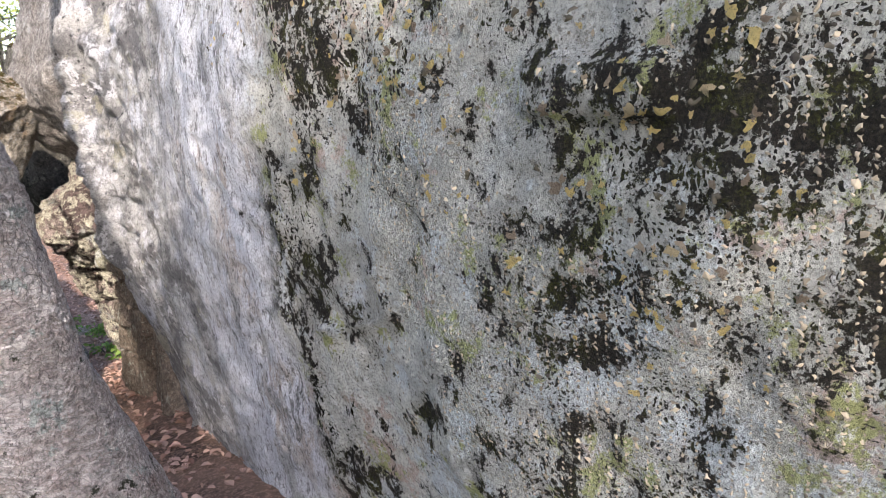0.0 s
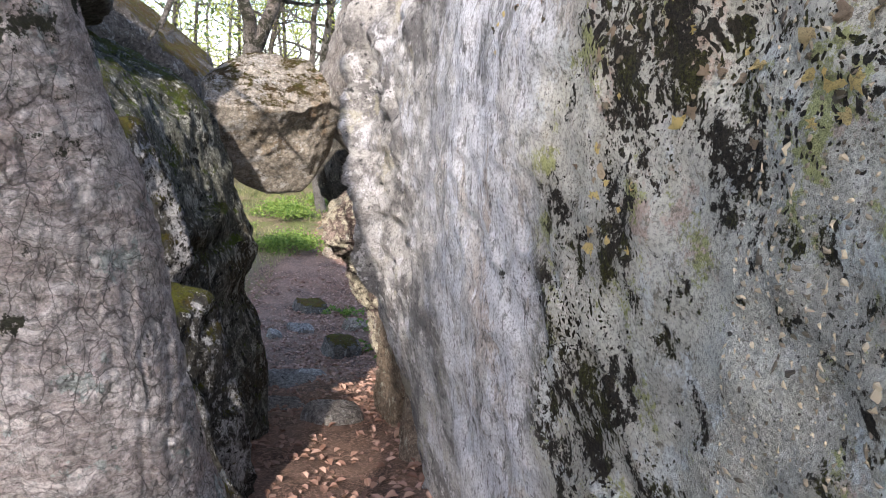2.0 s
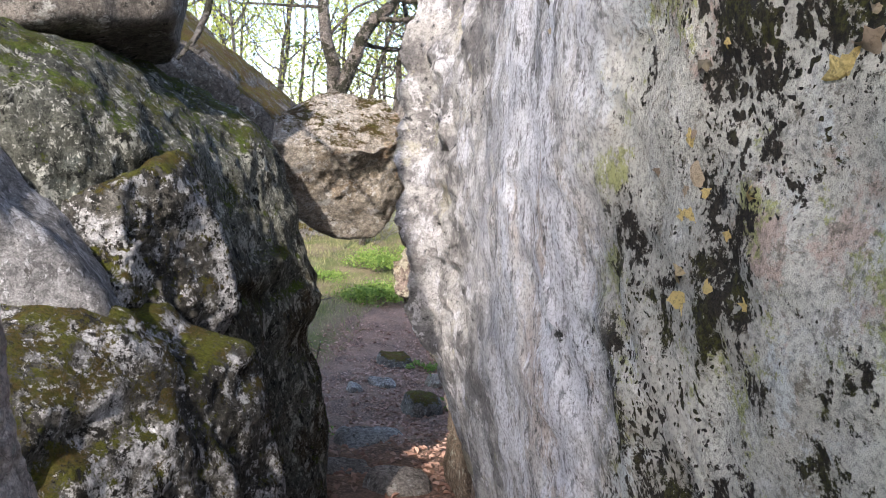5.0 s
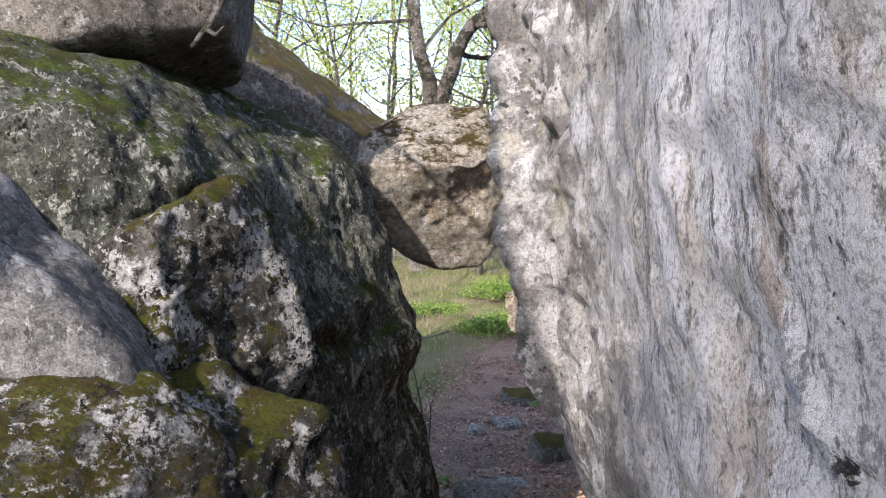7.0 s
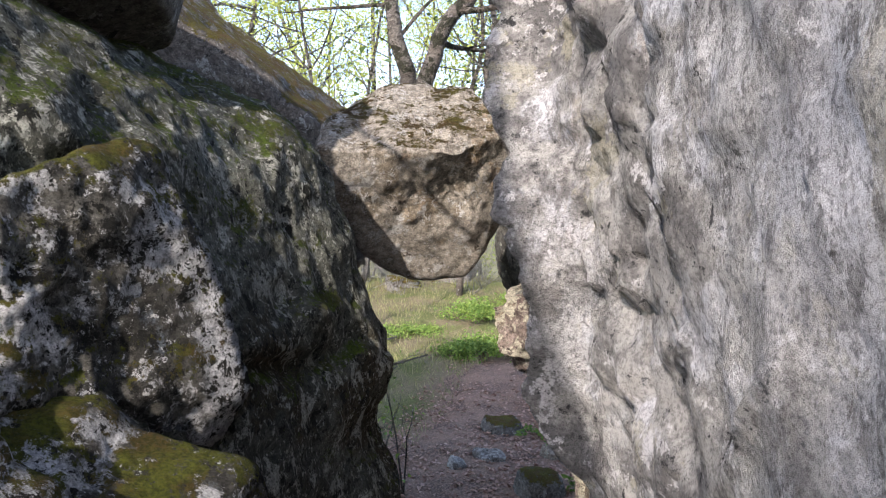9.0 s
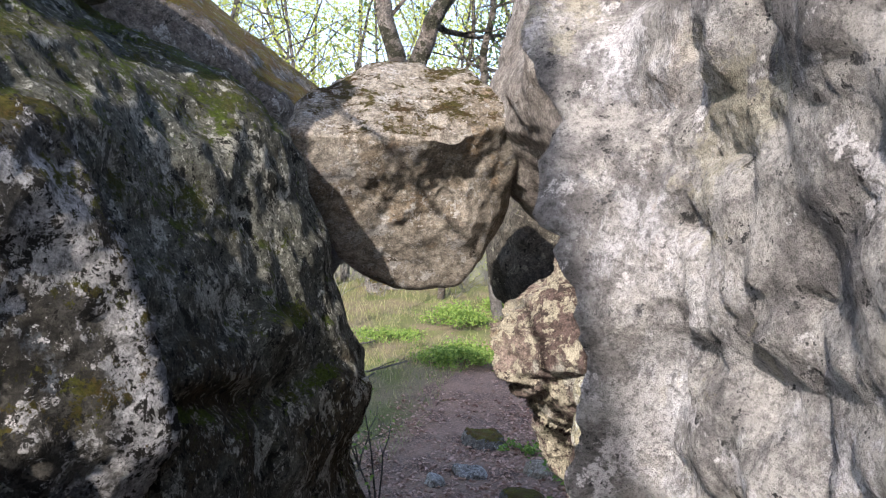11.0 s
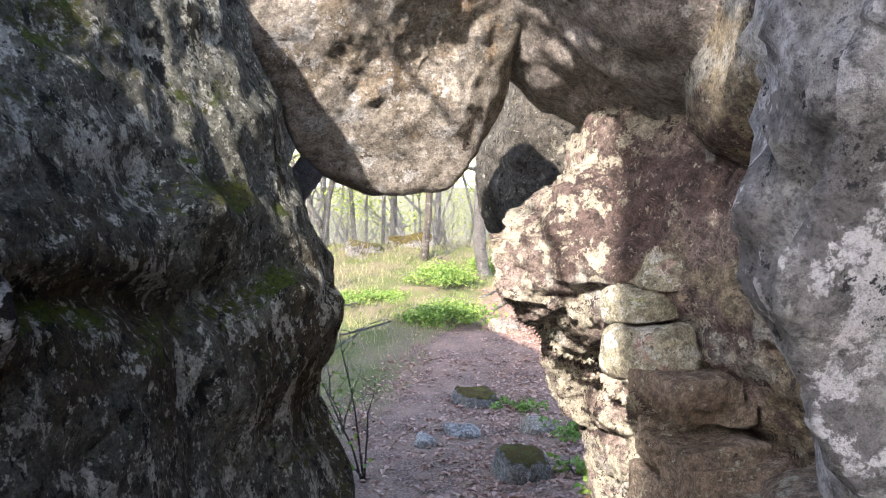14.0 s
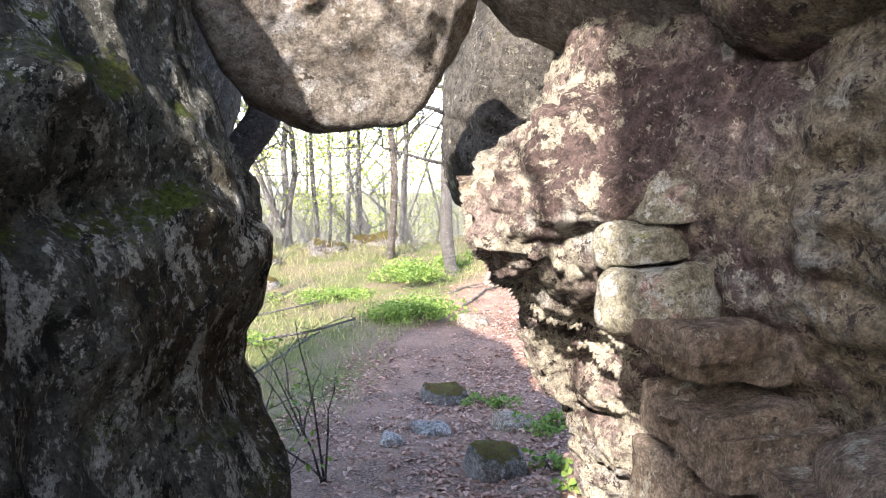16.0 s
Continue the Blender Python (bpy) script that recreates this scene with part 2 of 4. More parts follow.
def leaf_material(name, a, b, rough=0.55, through=0.35):
    m = Nodes(name, rough, 0.3)
    base = m.mix(m.island(), a, b)
    m.done(base)
    m.bsdf.inputs["Transmission Weight"].default_value = 0.0
    tr = m.t.nodes.new("ShaderNodeBsdfTranslucent")
    m.link(base, tr.inputs["Color"])
    mixs = m.t.nodes.new("ShaderNodeMixShader")
    mixs.inputs[0].default_value = through
    m.link(m.bsdf.outputs[0], mixs.inputs[1])
    m.link(tr.outputs[0], mixs.inputs[2])
    m.link(mixs.outputs[0], m.t.nodes["Material Output"].inputs["Surface"])
    return m.mat


def right_wall_material():
    """Grey stone: streaked and clean along the passage, blotched with black and green lichen near its start."""
    m = Nodes("streaked_grey_stone")
    bend = m.t.nodes.new("ShaderNodeTexNoise")
    bend.inputs["Scale"].default_value, bend.inputs["Detail"].default_value = 16, 8
    m.link(m.co, bend.inputs["Vector"])
    add = m.t.nodes.new("ShaderNodeVectorMath")
    add.operation = "MULTIPLY_ADD"
    add.inputs[1].default_value = (0.085, 0.085, 0.12)
    m.link(bend.outputs["Color"], add.inputs[0])
    m.link(m.co, add.inputs[2])
    warped = add.outputs[0]
    near = m.ramp(m.math("ADD", m.axis(1), m.math("MULTIPLY", m.noise(1.3, 8, 0.68), 1.2)), 2.42, 2.18)     # 1: the blotched part
    ribs = m.stretch(1, 1, 0.2)
    # the clean part
    base = m.mix(m.ramp(m.noise(7, 10, 0.72, ribs), 0.36, 0.64), (0.46, 0.455, 0.45), (0.76, 0.75, 0.74))
    base = m.mix(m.ramp(m.noise(1.6, 6, 0.65), 0.47, 0.6), base, m.mix(0.45, base, (0.55, 0.42, 0.34)))
    base = m.mix(m.ramp(m.noise(2.2, 9, 0.75, m.stretch(1.3, 1.3, 0.6)), 0.56, 0.61, 0.0, 0.5), base, (0.66, 0.62, 0.52))
    base = m.mix(m.ramp(m.noise(3.2, 10, 0.75, m.stretch(1, 1, 0.35)), 0.475, 0.50), base, (0.80, 0.80, 0.84))
    base = m.mix(m.ramp(m.noise(11, 10, 0.78, m.stretch(1, 1, 0.4), 0.3), 0.53, 0.555, 0.0, 0.9), base, (0.80, 0.80, 0.83))
    base = m.mix(m.ramp(m.noise(5.2, 10, 0.78, m.stretch(1, 1, 0.3), 0.3), 0.57, 0.60, 0.0, 0.85), base, (0.28, 0.275, 0.27))
    base = m.mix(m.ramp(m.noise(44, 9, 0.78, m.stretch(1, 1, 0.4)), 0.53, 0.58, 0.0, 0.85), base, m.mix(0.75, base, (0.05, 0.05, 0.055)))
    base = m.mix(m.ramp(m.noise(19, 10, 0.8, m.stretch(1, 1, 0.5)), 0.575, 0.60, 0.0, 0.85), base, (0.12, 0.115, 0.11))
    base = m.mix(m.ramp(m.noise(80, 7, 0.78, m.stretch(1, 1, 0.6)), 0.55, 0.60, 0.0, 0.7), base, (0.72, 0.72, 0.74))
    grey = m.ramp(m.math("ADD", m.axis(1), m.math("MULTIPLY", m.noise(2.1, 5), 1.2)), 2.9, 3.4)
    end = m.mix(m.ramp(m.noise(6, 10, 0.75), 0.42, 0.56), (0.50, 0.48, 0.45), (0.20, 0.19, 0.185))
    end = m.mix(m.ramp(m.noise(8, 10, 0.76), 0.55, 0.58), end, (0.68, 0.66, 0.66))
    end = m.mix(m.ramp(m.noise(30, 9, 0.8), 0.57, 0.60), end, (0.04, 0.04, 0.04))
    end = m.mix(m.ramp(m.noise(4.5, 8, 0.72), 0.58, 0.62, 0.0, 0.45), end, (0.52, 0.48, 0.34))
    base = m.mix(m.math("MULTIPLY", grey, m.ramp(m.noise(3.1, 9, 0.72), 0.38, 0.50, 0.25, 1.0)), base, end)
    # the blotched part: pale crust, yellow-green dust, warm stains, black cushions of many sizes
    blot = m.mix(m.ramp(m.noise(3, 9, 0.72), 0.4, 0.6), (0.50, 0.49, 0.44), (0.69, 0.68, 0.61))
    blot = m.mix(m.ramp(m.noise(3.7, 10, 0.75), 0.55, 0.58), blot, (0.66, 0.69, 0.68))
    blot = m.mix(m.ramp(m.noise(2.8, 9, 0.74), 0.55, 0.60, 0.0, 0.75), blot, (0.56, 0.41, 0.34))
    blot = m.mix(m.ramp(m.noise(5.5, 10, 0.78), 0.55, 0.59, 0.0, 0.9), blot, (0.40, 0.42, 0.17))
    blot = m.mix(m.ramp(m.noise(24, 10, 0.8), 0.55, 0.58, 0.0, 0.85), blot, (0.74, 0.73, 0.69))
    blot = m.mix(m.ramp(m.noise(34, 9, 0.8), 0.57, 0.60, 0.0, 0.8), blot, (0.27, 0.24, 0.19))
    cluster = m.noise(1.7, 6, 0.62)
    gate = m.math("ADD", cluster, m.ramp(m.axis(1), 0.5, 1.7, 0.085, 0.0))
    reach = m.ramp(gate, 0.46, 0.70, 0.0, 0.46)
    tall = m.stretch(1, 1, 0.75, warped)
    spots = m.math("SUBTRACT", reach, m.cells(34, "F1", tall))
    fleck = m.math("SUBTRACT", m.ramp(gate, 0.40, 0.68, 0.02, 0.46), m.cells(85, "F1", tall))
    mats = m.math("SUBTRACT", m.math("ADD", m.noise(7.5, 10, 0.76, m.stretch(1, 1, 0.75)), m.math("MULTIPLY", gate, 0.48)), 0.80)
    ragged = m.math("MULTIPLY", m.math("SUBTRACT", m.noise(48, 9, 0.8), 0.5), 0.75)
    black = m.math("MAXIMUM", m.math("MAXIMUM", m.ramp(m.math("ADD", spots, ragged), -0.01, 0.03), m.ramp(m.math("ADD", fleck, ragged), 0.0, 0.03)), m.ramp(m.math("ADD", mats, m.math("MULTIPLY", ragged, 0.7)), 0.0, 0.015))
    pile = m.noise(150, 6, 0.8)
    soot = m.mix(m.ramp(pile, 0.4, 0.65), (0.012, 0.011, 0.009), m.mix(m.ramp(m.noise(9, 6, 0.7), 0.48, 0.6), (0.06, 0.05, 0.038), (0.085, 0.085, 0.022)))
    base = m.mix(near, base, blot)
    base = m.mix(m.ramp(m.noise(120, 8, 0.82), 0.38, 0.54), m.mix(0.55, base, (0.0, 0.0, 0.0)), base)
    cushions = m.math("MULTIPLY", near, black)
    base = m.mix(cushions, base, soot)
    speck = m.math("MULTIPLY", m.ramp(m.noise(19, 8, 0.8), 0.61, 0.63), m.ramp(m.noise(1.7, 4), 0.52, 0.58))
    base = m.mix(speck, base, (0.03, 0.03, 0.028))
    m.bump((m.noise(6, 10, 0.74, ribs), 0.06), (m.noise(20, 10, 0.78), 0.032), (m.noise(90, 6, 0.75), 0.008),
           (m.math("MULTIPLY", cushions, m.ramp(pile, 0.2, 0.7, 0.6, 1.0)), 0.012))
    return m.done(base)


M_WALL = right_wall_material()
M_LEFT = rock_material("dark_mossy_stone", (0.085, 0.09, 0.073), (0.25, 0.255, 0.21), (0.58, 0.59, 0.52), 0.55, (0.014, 0.015, 0.012), 0.562, 0.565, 0.27, (0.095, 0.14, 0.018), streak=0.7, moss_size=5, fine=1.9, stains=(((0.16, 0.185, 0.165), 1.3, 0.54), ((0.10, 0.085, 0.055), 1.1, 0.55)))
M_LICHEN_ROCK = rock_material("lichened_stone", (0.08, 0.075, 0.063), (0.25, 0.24, 0.21), (0.74, 0.74, 0.73), 0.55, (0.018, 0.017, 0.014), 0.54, 0.655, 0.24, (0.115, 0.125, 0.016), fine=1.0, stains=(((0.74, 0.74, 0.74), 2.2, 0.505), ((0.24, 0.265, 0.29), 3.3, 0.57)), moss_size=4)
M_PALE = rock_material("pale_grey_stone", (0.26, 0.255, 0.25), (0.46, 0.455, 0.45), (0.64, 0.64, 0.65), 0.56, (0.10, 0.095, 0.09), 0.6, 0.0, streak=0.3)
M_CHOCK = rock_material("warm_sandstone", (0.42, 0.37, 0.295), (0.68, 0.62, 0.53), (0.76, 0.74, 0.70), 0.56, (0.10, 0.08, 0.06), 0.61, 0.17, 0.50, (0.105, 0.09, 0.016), 1.5, moss_size=4.5, stains=(((0.54, 0.41, 0.28), 2.0, 0.55), ((0.38, 0.32, 0.24), 2.6, 0.54)))
M_CAVE = rock_material("brown_stone", (0.28, 0.215, 0.185), (0.52, 0.42, 0.365), (0.68, 0.63, 0.49), 0.575, (0.07, 0.055, 0.05), 0.57, 0.0, grain=1.3, fine=1.5, pale_zone=(5.35, 4.85, 0.085),
                       stains=(((0.45, 0.38, 0.26), 0.9, 0.50), ((0.20, 0.145, 0.13), 1.2, 0.52), ((0.58, 0.57, 0.50), 1.5, 0.525)))
M_SLAB = rock_material("mossy_slab_stone", (0.16, 0.14, 0.12), (0.36, 0.33, 0.29), (0.55, 0.54, 0.5), 0.58, (0.03, 0.03, 0.025), 0.6, 0.20, 0.6, (0.15, 0.13, 0.02))
M_DARK = rock_material("black_weathered_stone", (0.10, 0.092, 0.078), (0.26, 0.24, 0.20), (0.50, 0.48, 0.38), 0.585, (0.02, 0.02, 0.018), 0.585, 0.34, 0.5, (0.16, 0.17, 0.03), 1.6)
M_ROOF = rock_material("tan_grey_stone", (0.34, 0.30, 0.265), (0.60, 0.56, 0.51), (0.64, 0.62, 0.58), 0.58, (0.10, 0.085, 0.07), 0.60, 0.0, grain=1.3)
M_BLOCK = rock_material("ochre_lichened_stone", (0.28, 0.215, 0.155), (0.50, 0.41, 0.32), (0.62, 0.60, 0.48), 0.575, (0.07, 0.06, 0.05), 0.62, 0.0, grain=1.2)
M_BARK = bark_material("plated_grey_bark", (0.60, 0.53, 0.50), (0.82, 0.76, 0.73), (0.60, 0.43, 0.38), 34, 0.57)
M_TWIG = bark_material("brown_bark", (0.13, 0.11, 0.09), (0.26, 0.225, 0.19), (0.22, 0.19, 0.16))
M_PALEBARK = bark_material("pale_far_bark", (0.15, 0.14, 0.125), (0.30, 0.285, 0.26), (0.22, 0.20, 0.18))
M_FORK = bark_material("grey_forked_bark", (0.17, 0.15, 0.13), (0.38, 0.35, 0.31), (0.26, 0.22, 0.19))
M_KNOB = rock_material("cream_lichened_stone", (0.44, 0.41, 0.29), (0.60, 0.57, 0.42), (0.70, 0.69, 0.60), 0.55, (0.10, 0.08, 0.065), 0.60, 0.0, grain=0.8, stains=(((0.46, 0.30, 0.25), 2.0, 0.56), ((0.38, 0.40, 0.20), 4.0, 0.58)))
# lighter copy of the far bark; distance haze is painted into its colour
M_HAZE = bark_material("haze_paled_far_bark", (0.30, 0.29, 0.27), (0.48, 0.465, 0.44), (0.36, 0.34, 0.32))
M_SPRING = leaf_material("spring_leaf", (0.26, 0.32, 0.06), (0.42, 0.46, 0.12), through=0.4)
M_EVERGREEN = leaf_material("evergreen_leaf", (0.04, 0.08, 0.03), (0.09, 0.14, 0.04), 0.4, 0.25)
M_GRASS = leaf_material("grass_blade", (0.16, 0.20, 0.05), (0.36, 0.31, 0.18), through=0.35)
M_BUSH = leaf_material("bush_leaf", (0.09, 0.17, 0.03), (0.25, 0.34, 0.08), through=0.35)
M_DEAD = leaf_material("dead_leaf", (0.22, 0.12, 0.085), (0.48, 0.32, 0.25), 0.8, 0.1)
def tripe_material():
    """Leathery lichen: grey-brown to straw yellow from one flake to the next, mottled."""
    m = Nodes("rock_tripe", 0.85, 0.15)
    base = m.mix(m.ramp(m.each(), 0.0, 0.5), (0.34, 0.26, 0.19), (0.58, 0.47, 0.34))
    base = m.mix(m.ramp(m.each(), 0.40, 0.7), base, (0.78, 0.62, 0.26))
    base = m.mix(m.ramp(m.noise(3.0, 8, 0.78), 0.50, 0.66, 0.0, 0.7), base, (0.16, 0.12, 0.08))
    m.bump((m.noise(6, 6, 0.7), 0.1))
    return m.done(base)


M_TRIPE = tripe_material()
M_TRIPE_DARK = leaf_material("dark_rock_tripe", (0.03, 0.028, 0.024), (0.09, 0.075, 0.05), 0.9, 0.05)
M_SCALE = leaf_material("lichen_scale", (0.035, 0.03, 0.025), (0.46, 0.38, 0.27), 0.9, 0.05)


def ground_material():
    m = Nodes("woodland_floor")
    x, y = m.axis(0), m.axis(1)
    soil = m.mix(m.ramp(m.noise(3, 7), 0.35, 0.65), (0.11, 0.074, 0.056), (0.25, 0.165, 0.122))
    soil = m.mix(m.ramp(m.noise(45, 6, 0.75), 0.45, 0.62), soil, (0.38, 0.24, 0.18))
    soil = m.mix(m.ramp(m.noise(60, 5, 0.8), 0.58, 0.7), soil, (0.06, 0.04, 0.03))
    turf = m.mix(m.ramp(m.noise(1.1, 6), 0.38, 0.62), (0.25, 0.20, 0.125), (0.155, 0.175, 0.06))
    turf = m.mix(m.ramp(m.noise(50, 6, 0.8), 0.4, 0.65), m.mix(0.6, turf, (0.03, 0.03, 0.01)), turf)
    # the trodden line wanders to the right beyond the rocks
    line = m.math("ADD", m.math("MULTIPLY", m.ramp(y, 8.0, 20.0), 4.4), 1.15)
    off = m.math("SUBTRACT", line, x)
    edge = m.ramp(m.math("ADD", off, m.math("MULTIPLY", m.noise(1.5, 5), 1.6)), 1.5, 2.1)
    far = m.math("MAXIMUM", edge, m.ramp(y, 19.0, 26.0))
    m.bump((m.noise(5, 7), 0.06), (m.noise(50, 6, 0.8), 0.025))
    return m.done(m.mix(far, soil, turf))


M_GROUND = ground_material()


# ---- ground ----
def ground_z(x, y):
    x, y = np.asarray(x, float), np.asarray(y, float)
    z = np.interp(y, [-60, -6, 0, 3, 5, 8.5, 10.4, 14, 20, 25, 45, 90], [6, 0.8, 0.05, -0.35, -0.8, -1.65, -1.75, -1.5, -0.95, -1.4, -7, -14])
    p = np.stack([x.ravel(), y.ravel(), 0 * x.ravel()], 1)
    n = (0.10 * fbm(p, 0.6, 4, 3) + 0.02 * fbm(p, 5, 3, 4)).reshape(x.shape)
    bank = 0.10 * np.maximum(0, x - 3.2) * smooth(7, 12, y) + 0.14 * smooth(1.1, 2.2, x) * smooth(-1, 1, 5 - y)
    left = -0.07 * np.maximum(0, -x - 1) * smooth(6, 10, y)
    return z + n + bank + left


def build_ground():
    a = np.concatenate([np.linspace(-70, -8, 24), np.linspace(-7, -1.5, 40), np.linspace(-1.4, 5.5, 150), np.linspace(5.7, 12, 40), np.linspace(13, 80, 24)])
    b = np.concatenate([np.linspace(-60, -6, 16), np.linspace(-5, 2.5, 40), np.linspace(2.56, 16, 260), np.linspace(16.2, 26, 50), np.linspace(27, 95, 30)])
    X, Y = np.meshgrid(a, b)
    Z = ground_z(X, Y)
    v = np.stack([X.ravel(), Y.ravel(), Z.ravel()], 1)
    nx = len(a)
    f = [(j * nx + i, j * nx + i + 1, (j + 1) * nx + i + 1, (j + 1) * nx + i) for j in range(len(b) - 1) for i in range(nx - 1)]
    tagged(new("ground", mesh_from("ground", v, f, M_GROUND)), "brown leaf-strewn woodland path and grassy slope", "ground", kind="structure")
    far = np.array([(-900, -900, -16), (900, -900, -16), (900, 900, -16), (-900, 900, -16)])
    tagged(new("ground", mesh_from("ground_far", far, [(0, 1, 2, 3)], M_GROUND)), "distant low ground beyond the slope", "ground", kind="structure")


build_ground()


# ---- rock masses along the passage ----
def wall_shape(v):
    y, z = v[:, 1], v[:, 2]
    st = v * np.array([1, 1, 0.35])
    d = 0.04 * fbm(v, 0.9, 3, 21) + 0.024 * fbm(st, 3.2, 3, 22) + 0.010 * fbm(v, 13, 4, 23)
    fold = np.abs(z - (0.98 - 0.6 * (y - 1.15)) + 0.09 * vnoise(v, 5, 24))                    # a short crack
    d -= 0.022 * np.exp(-(fold / 0.012) ** 2) * smooth(0.9, 1.05, y) * smooth(1.75, 1.5, y)
    for cy, cz, s in ((1.97, 1.18, 1.4), (1.45, 1.05, 1.1), (2.95, 1.0, -1.2), (2.75, 0.98, -1.1)):  # slits
        t = (z - cz) - s * (y - cy)
        d -= 0.016 * np.exp(-(t / 0.012) ** 2 - ((y - cy) / 0.06) ** 2)
    seam = np.abs(y - (3.46 + 0.10 * vnoise(v, 2.3, 25) + 0.10 * (z - 1.2)))                   # upright cleft near the end
    d -= 0.12 * np.exp(-(seam / 0.030) ** 2) * smooth(0.55, 0.9, z)
    nick = smooth(0.25, 0.30, y + 0.03 * vnoise(v, 9, 28)) * smooth(0.62, 0.58, y) * smooth(1.50, 1.53, z) * smooth(1.66, 1.60, z)
    d -= 0.03 * nick
    d += smooth(2.6, 3.3, y) * 0.026 * (ridged(v, 7.0, 4, 27) - 0.35) * smooth(0.4, 0.9, z)
    return d


wall_sections = [(z, [(3.2, -3.2), (1.6 + o, -3.0), (1.0 + o, -2.0), (0.95 + o, -0.6), (0.94 + o, 0.6), (0.95 + o, 1.6), (0.975 + o, 2.6), (1.0 + o + 0.4 * e, 3.2), (0.995 + o + 0.8 * e, 3.62), (1.24 + o + e, 3.86), (1.6 + o + e, 3.96), (2.4 + o, 4.0), (3.2, 4.0)])
                 for z, o, e in ((-1.2, 0.33, 0.25), (-0.3, 0.30, 0.22), (0.25, 0.17, 0.14), (0.65, 0.09, 0.05), (1.0, 0.03, 0.0), (1.35, -0.02, 0.0), (1.8, -0.03, 0.0), (2.4, 0.02, 0.02), (3.3, 0.25, 0.1))]
wall_mesh = loft("rock_wall", wall_sections, M_WALL, 560, 300, wall_shape)
wall_rock = tagged(new("rock_wall", wall_mesh), "tall grey streaked rock face with black lichen", "rock wall")


def left_shape(v):
    d = 0.06 * fbm(v, 1.1, 3, 41) + 0.034 * ridged(v * np.array([1, 1, 0.7]), 2.1, 4, 42) - 0.06 + 0.014 * fbm(v, 9, 4, 43)
    y, z = v[:, 1], v[:, 2]
    nook = np.exp(-((z - 0.62 - 0.1 * vnoise(v, 3, 44)) / 0.05) ** 2) * smooth(3.9, 4.3, y) * smooth(4.95, 4.7, y)
    knob = np.exp(-((z - 0.78) / 0.05) ** 2 - ((y - 4.62) / 0.08) ** 2)
    return d - 0.055 * nook + 0.06 * knob


left_sections = [(z, [(-3.2, 3.4), (-1.2, 3.5), (cx - 0.45, 3.55), (cx, 3.88), (dx, 4.55), (ex, 4.92), (fx, 5.35), (fx - 0.35, 6.1), (-1.4, 6.9), (-3.2, 6.9)])
                 for z, cx, dx, ex, fx in ((-1.6, 0.42, 0.66, 0.85, 0.75), (-0.3, 0.22, 0.50, 0.74, 0.66), (0.02, 0.17, 0.45, 0.69, 0.62), (0.27, 0.13, 0.39, 0.575, 0.52), (0.45, 0.09, 0.38, 0.66, 0.60),
                                           (0.75, 0.08, 0.33, 0.60, 0.50), (0.88, 0.05, 0.30, 0.53, 0.44), (1.05, 0.0, 0.26, 0.50, 0.42), (1.35, -0.1, 0.16, 0.40, 0.33), (1.6, -0.3, -0.06, 0.17, 0.12), (1.85, -0.62, -0.38, -0.18, -0.2), (2.05, -1.2, -1.0, -0.9, -0.9))]
tagged(new("boulder", loft("boulder", left_sections, M_LEFT, 420, 260, left_shape)), "huge dark boulder with moss and grey lichen", "boulder")


def rock(label, centre, planes, material, level=5, name="boulder", **kw):
    return tagged(new(name, boulder(name, centre, planes, material, level, **kw)), label, "boulder")


# the stone wedged between the two sides
wedged = rock("warm tan boulder wedged between the rocks, moss on top", (0.80, 5.45, 1.32),
              [((0, -0.62, 0.78), 0.262), ((0, -0.83, -0.55), 0.205), ((0.05, 0.1, -1), 0.535), ((0, 1, -0.1), 0.5), ((-1, 0, 0), 0.465), ((1, 0, 0), 0.445),
               ((0.84, 0, -0.55), 0.48), ((-0.92, 0, -0.39), 0.408), ((-0.37, 0, -0.93), 0.495), ((-0.57, 0, 0.82), 0.48), ((0.63, 0, 0.776), 0.49), ((0.62, -0.7, -0.32), 0.29), ((0, 0.15, 1), 0.49)],
              M_CHOCK, 6, hard=34, rough=0.02, seed=5, grain=0.008, pits=0.004)
wv = coords_of(wedged.data)
push(wedged.data, -0.075 * np.exp(-((wv - np.array([0.96, 5.2, 1.24])) ** 2 / np.array([0.15, 0.25, 0.16]) ** 2).sum(1)) - 0.02 * np.exp(-((wv - np.array([0.62, 5.2, 1.12])) ** 2 / 0.015).sum(1)))
# the overhanging stone at the far end of the right side
rock("rounded tan boulder roofing a small hollow", (1.85, 5.05, 1.80),
     [((-1, 0, 0.25), 0.66), ((-0.72, -0.2, -0.66), 0.69), ((-0.35, -1, -0.2), 0.52), ((0, 0, -1), 0.75), ((1, 0, 0), 1.2), ((0, 1, 0), 0.7), ((0, 0, 1), 1.1), ((0, -0.5, -0.85), 0.72)],
     M_ROOF, 6, hard=16, rough=0.05, seed=8, grain=0.011, pits=0.008)


# brown rock below it
def hollow_shape(v):
    d = 0.05 * fbm(v, 1.3, 3, 61) + 0.035 * ridged(v, 4.5, 4, 62) + 0.014 * fbm(v, 15, 4, 63)
    y, z = v[:, 1], v[:, 2]
    for off, w in ((0.16, 0.014), (0.06, 0.010), (-0.05, 0.012), (-0.14, 0.010), (-0.24, 0.013), (-0.4, 0.012)):      # slanting beds near the nose
        bed = np.abs(z - (off + 0.75 * (y - 4.9) + 0.05 * vnoise(v, 4, 64)))
        d -= 0.055 * np.exp(-(bed / w) ** 2) * smooth(4.8, 5.0, y) * smooth(-0.5, 0.1, vnoise(v, 2.0, 65) + 0.4)
    return d


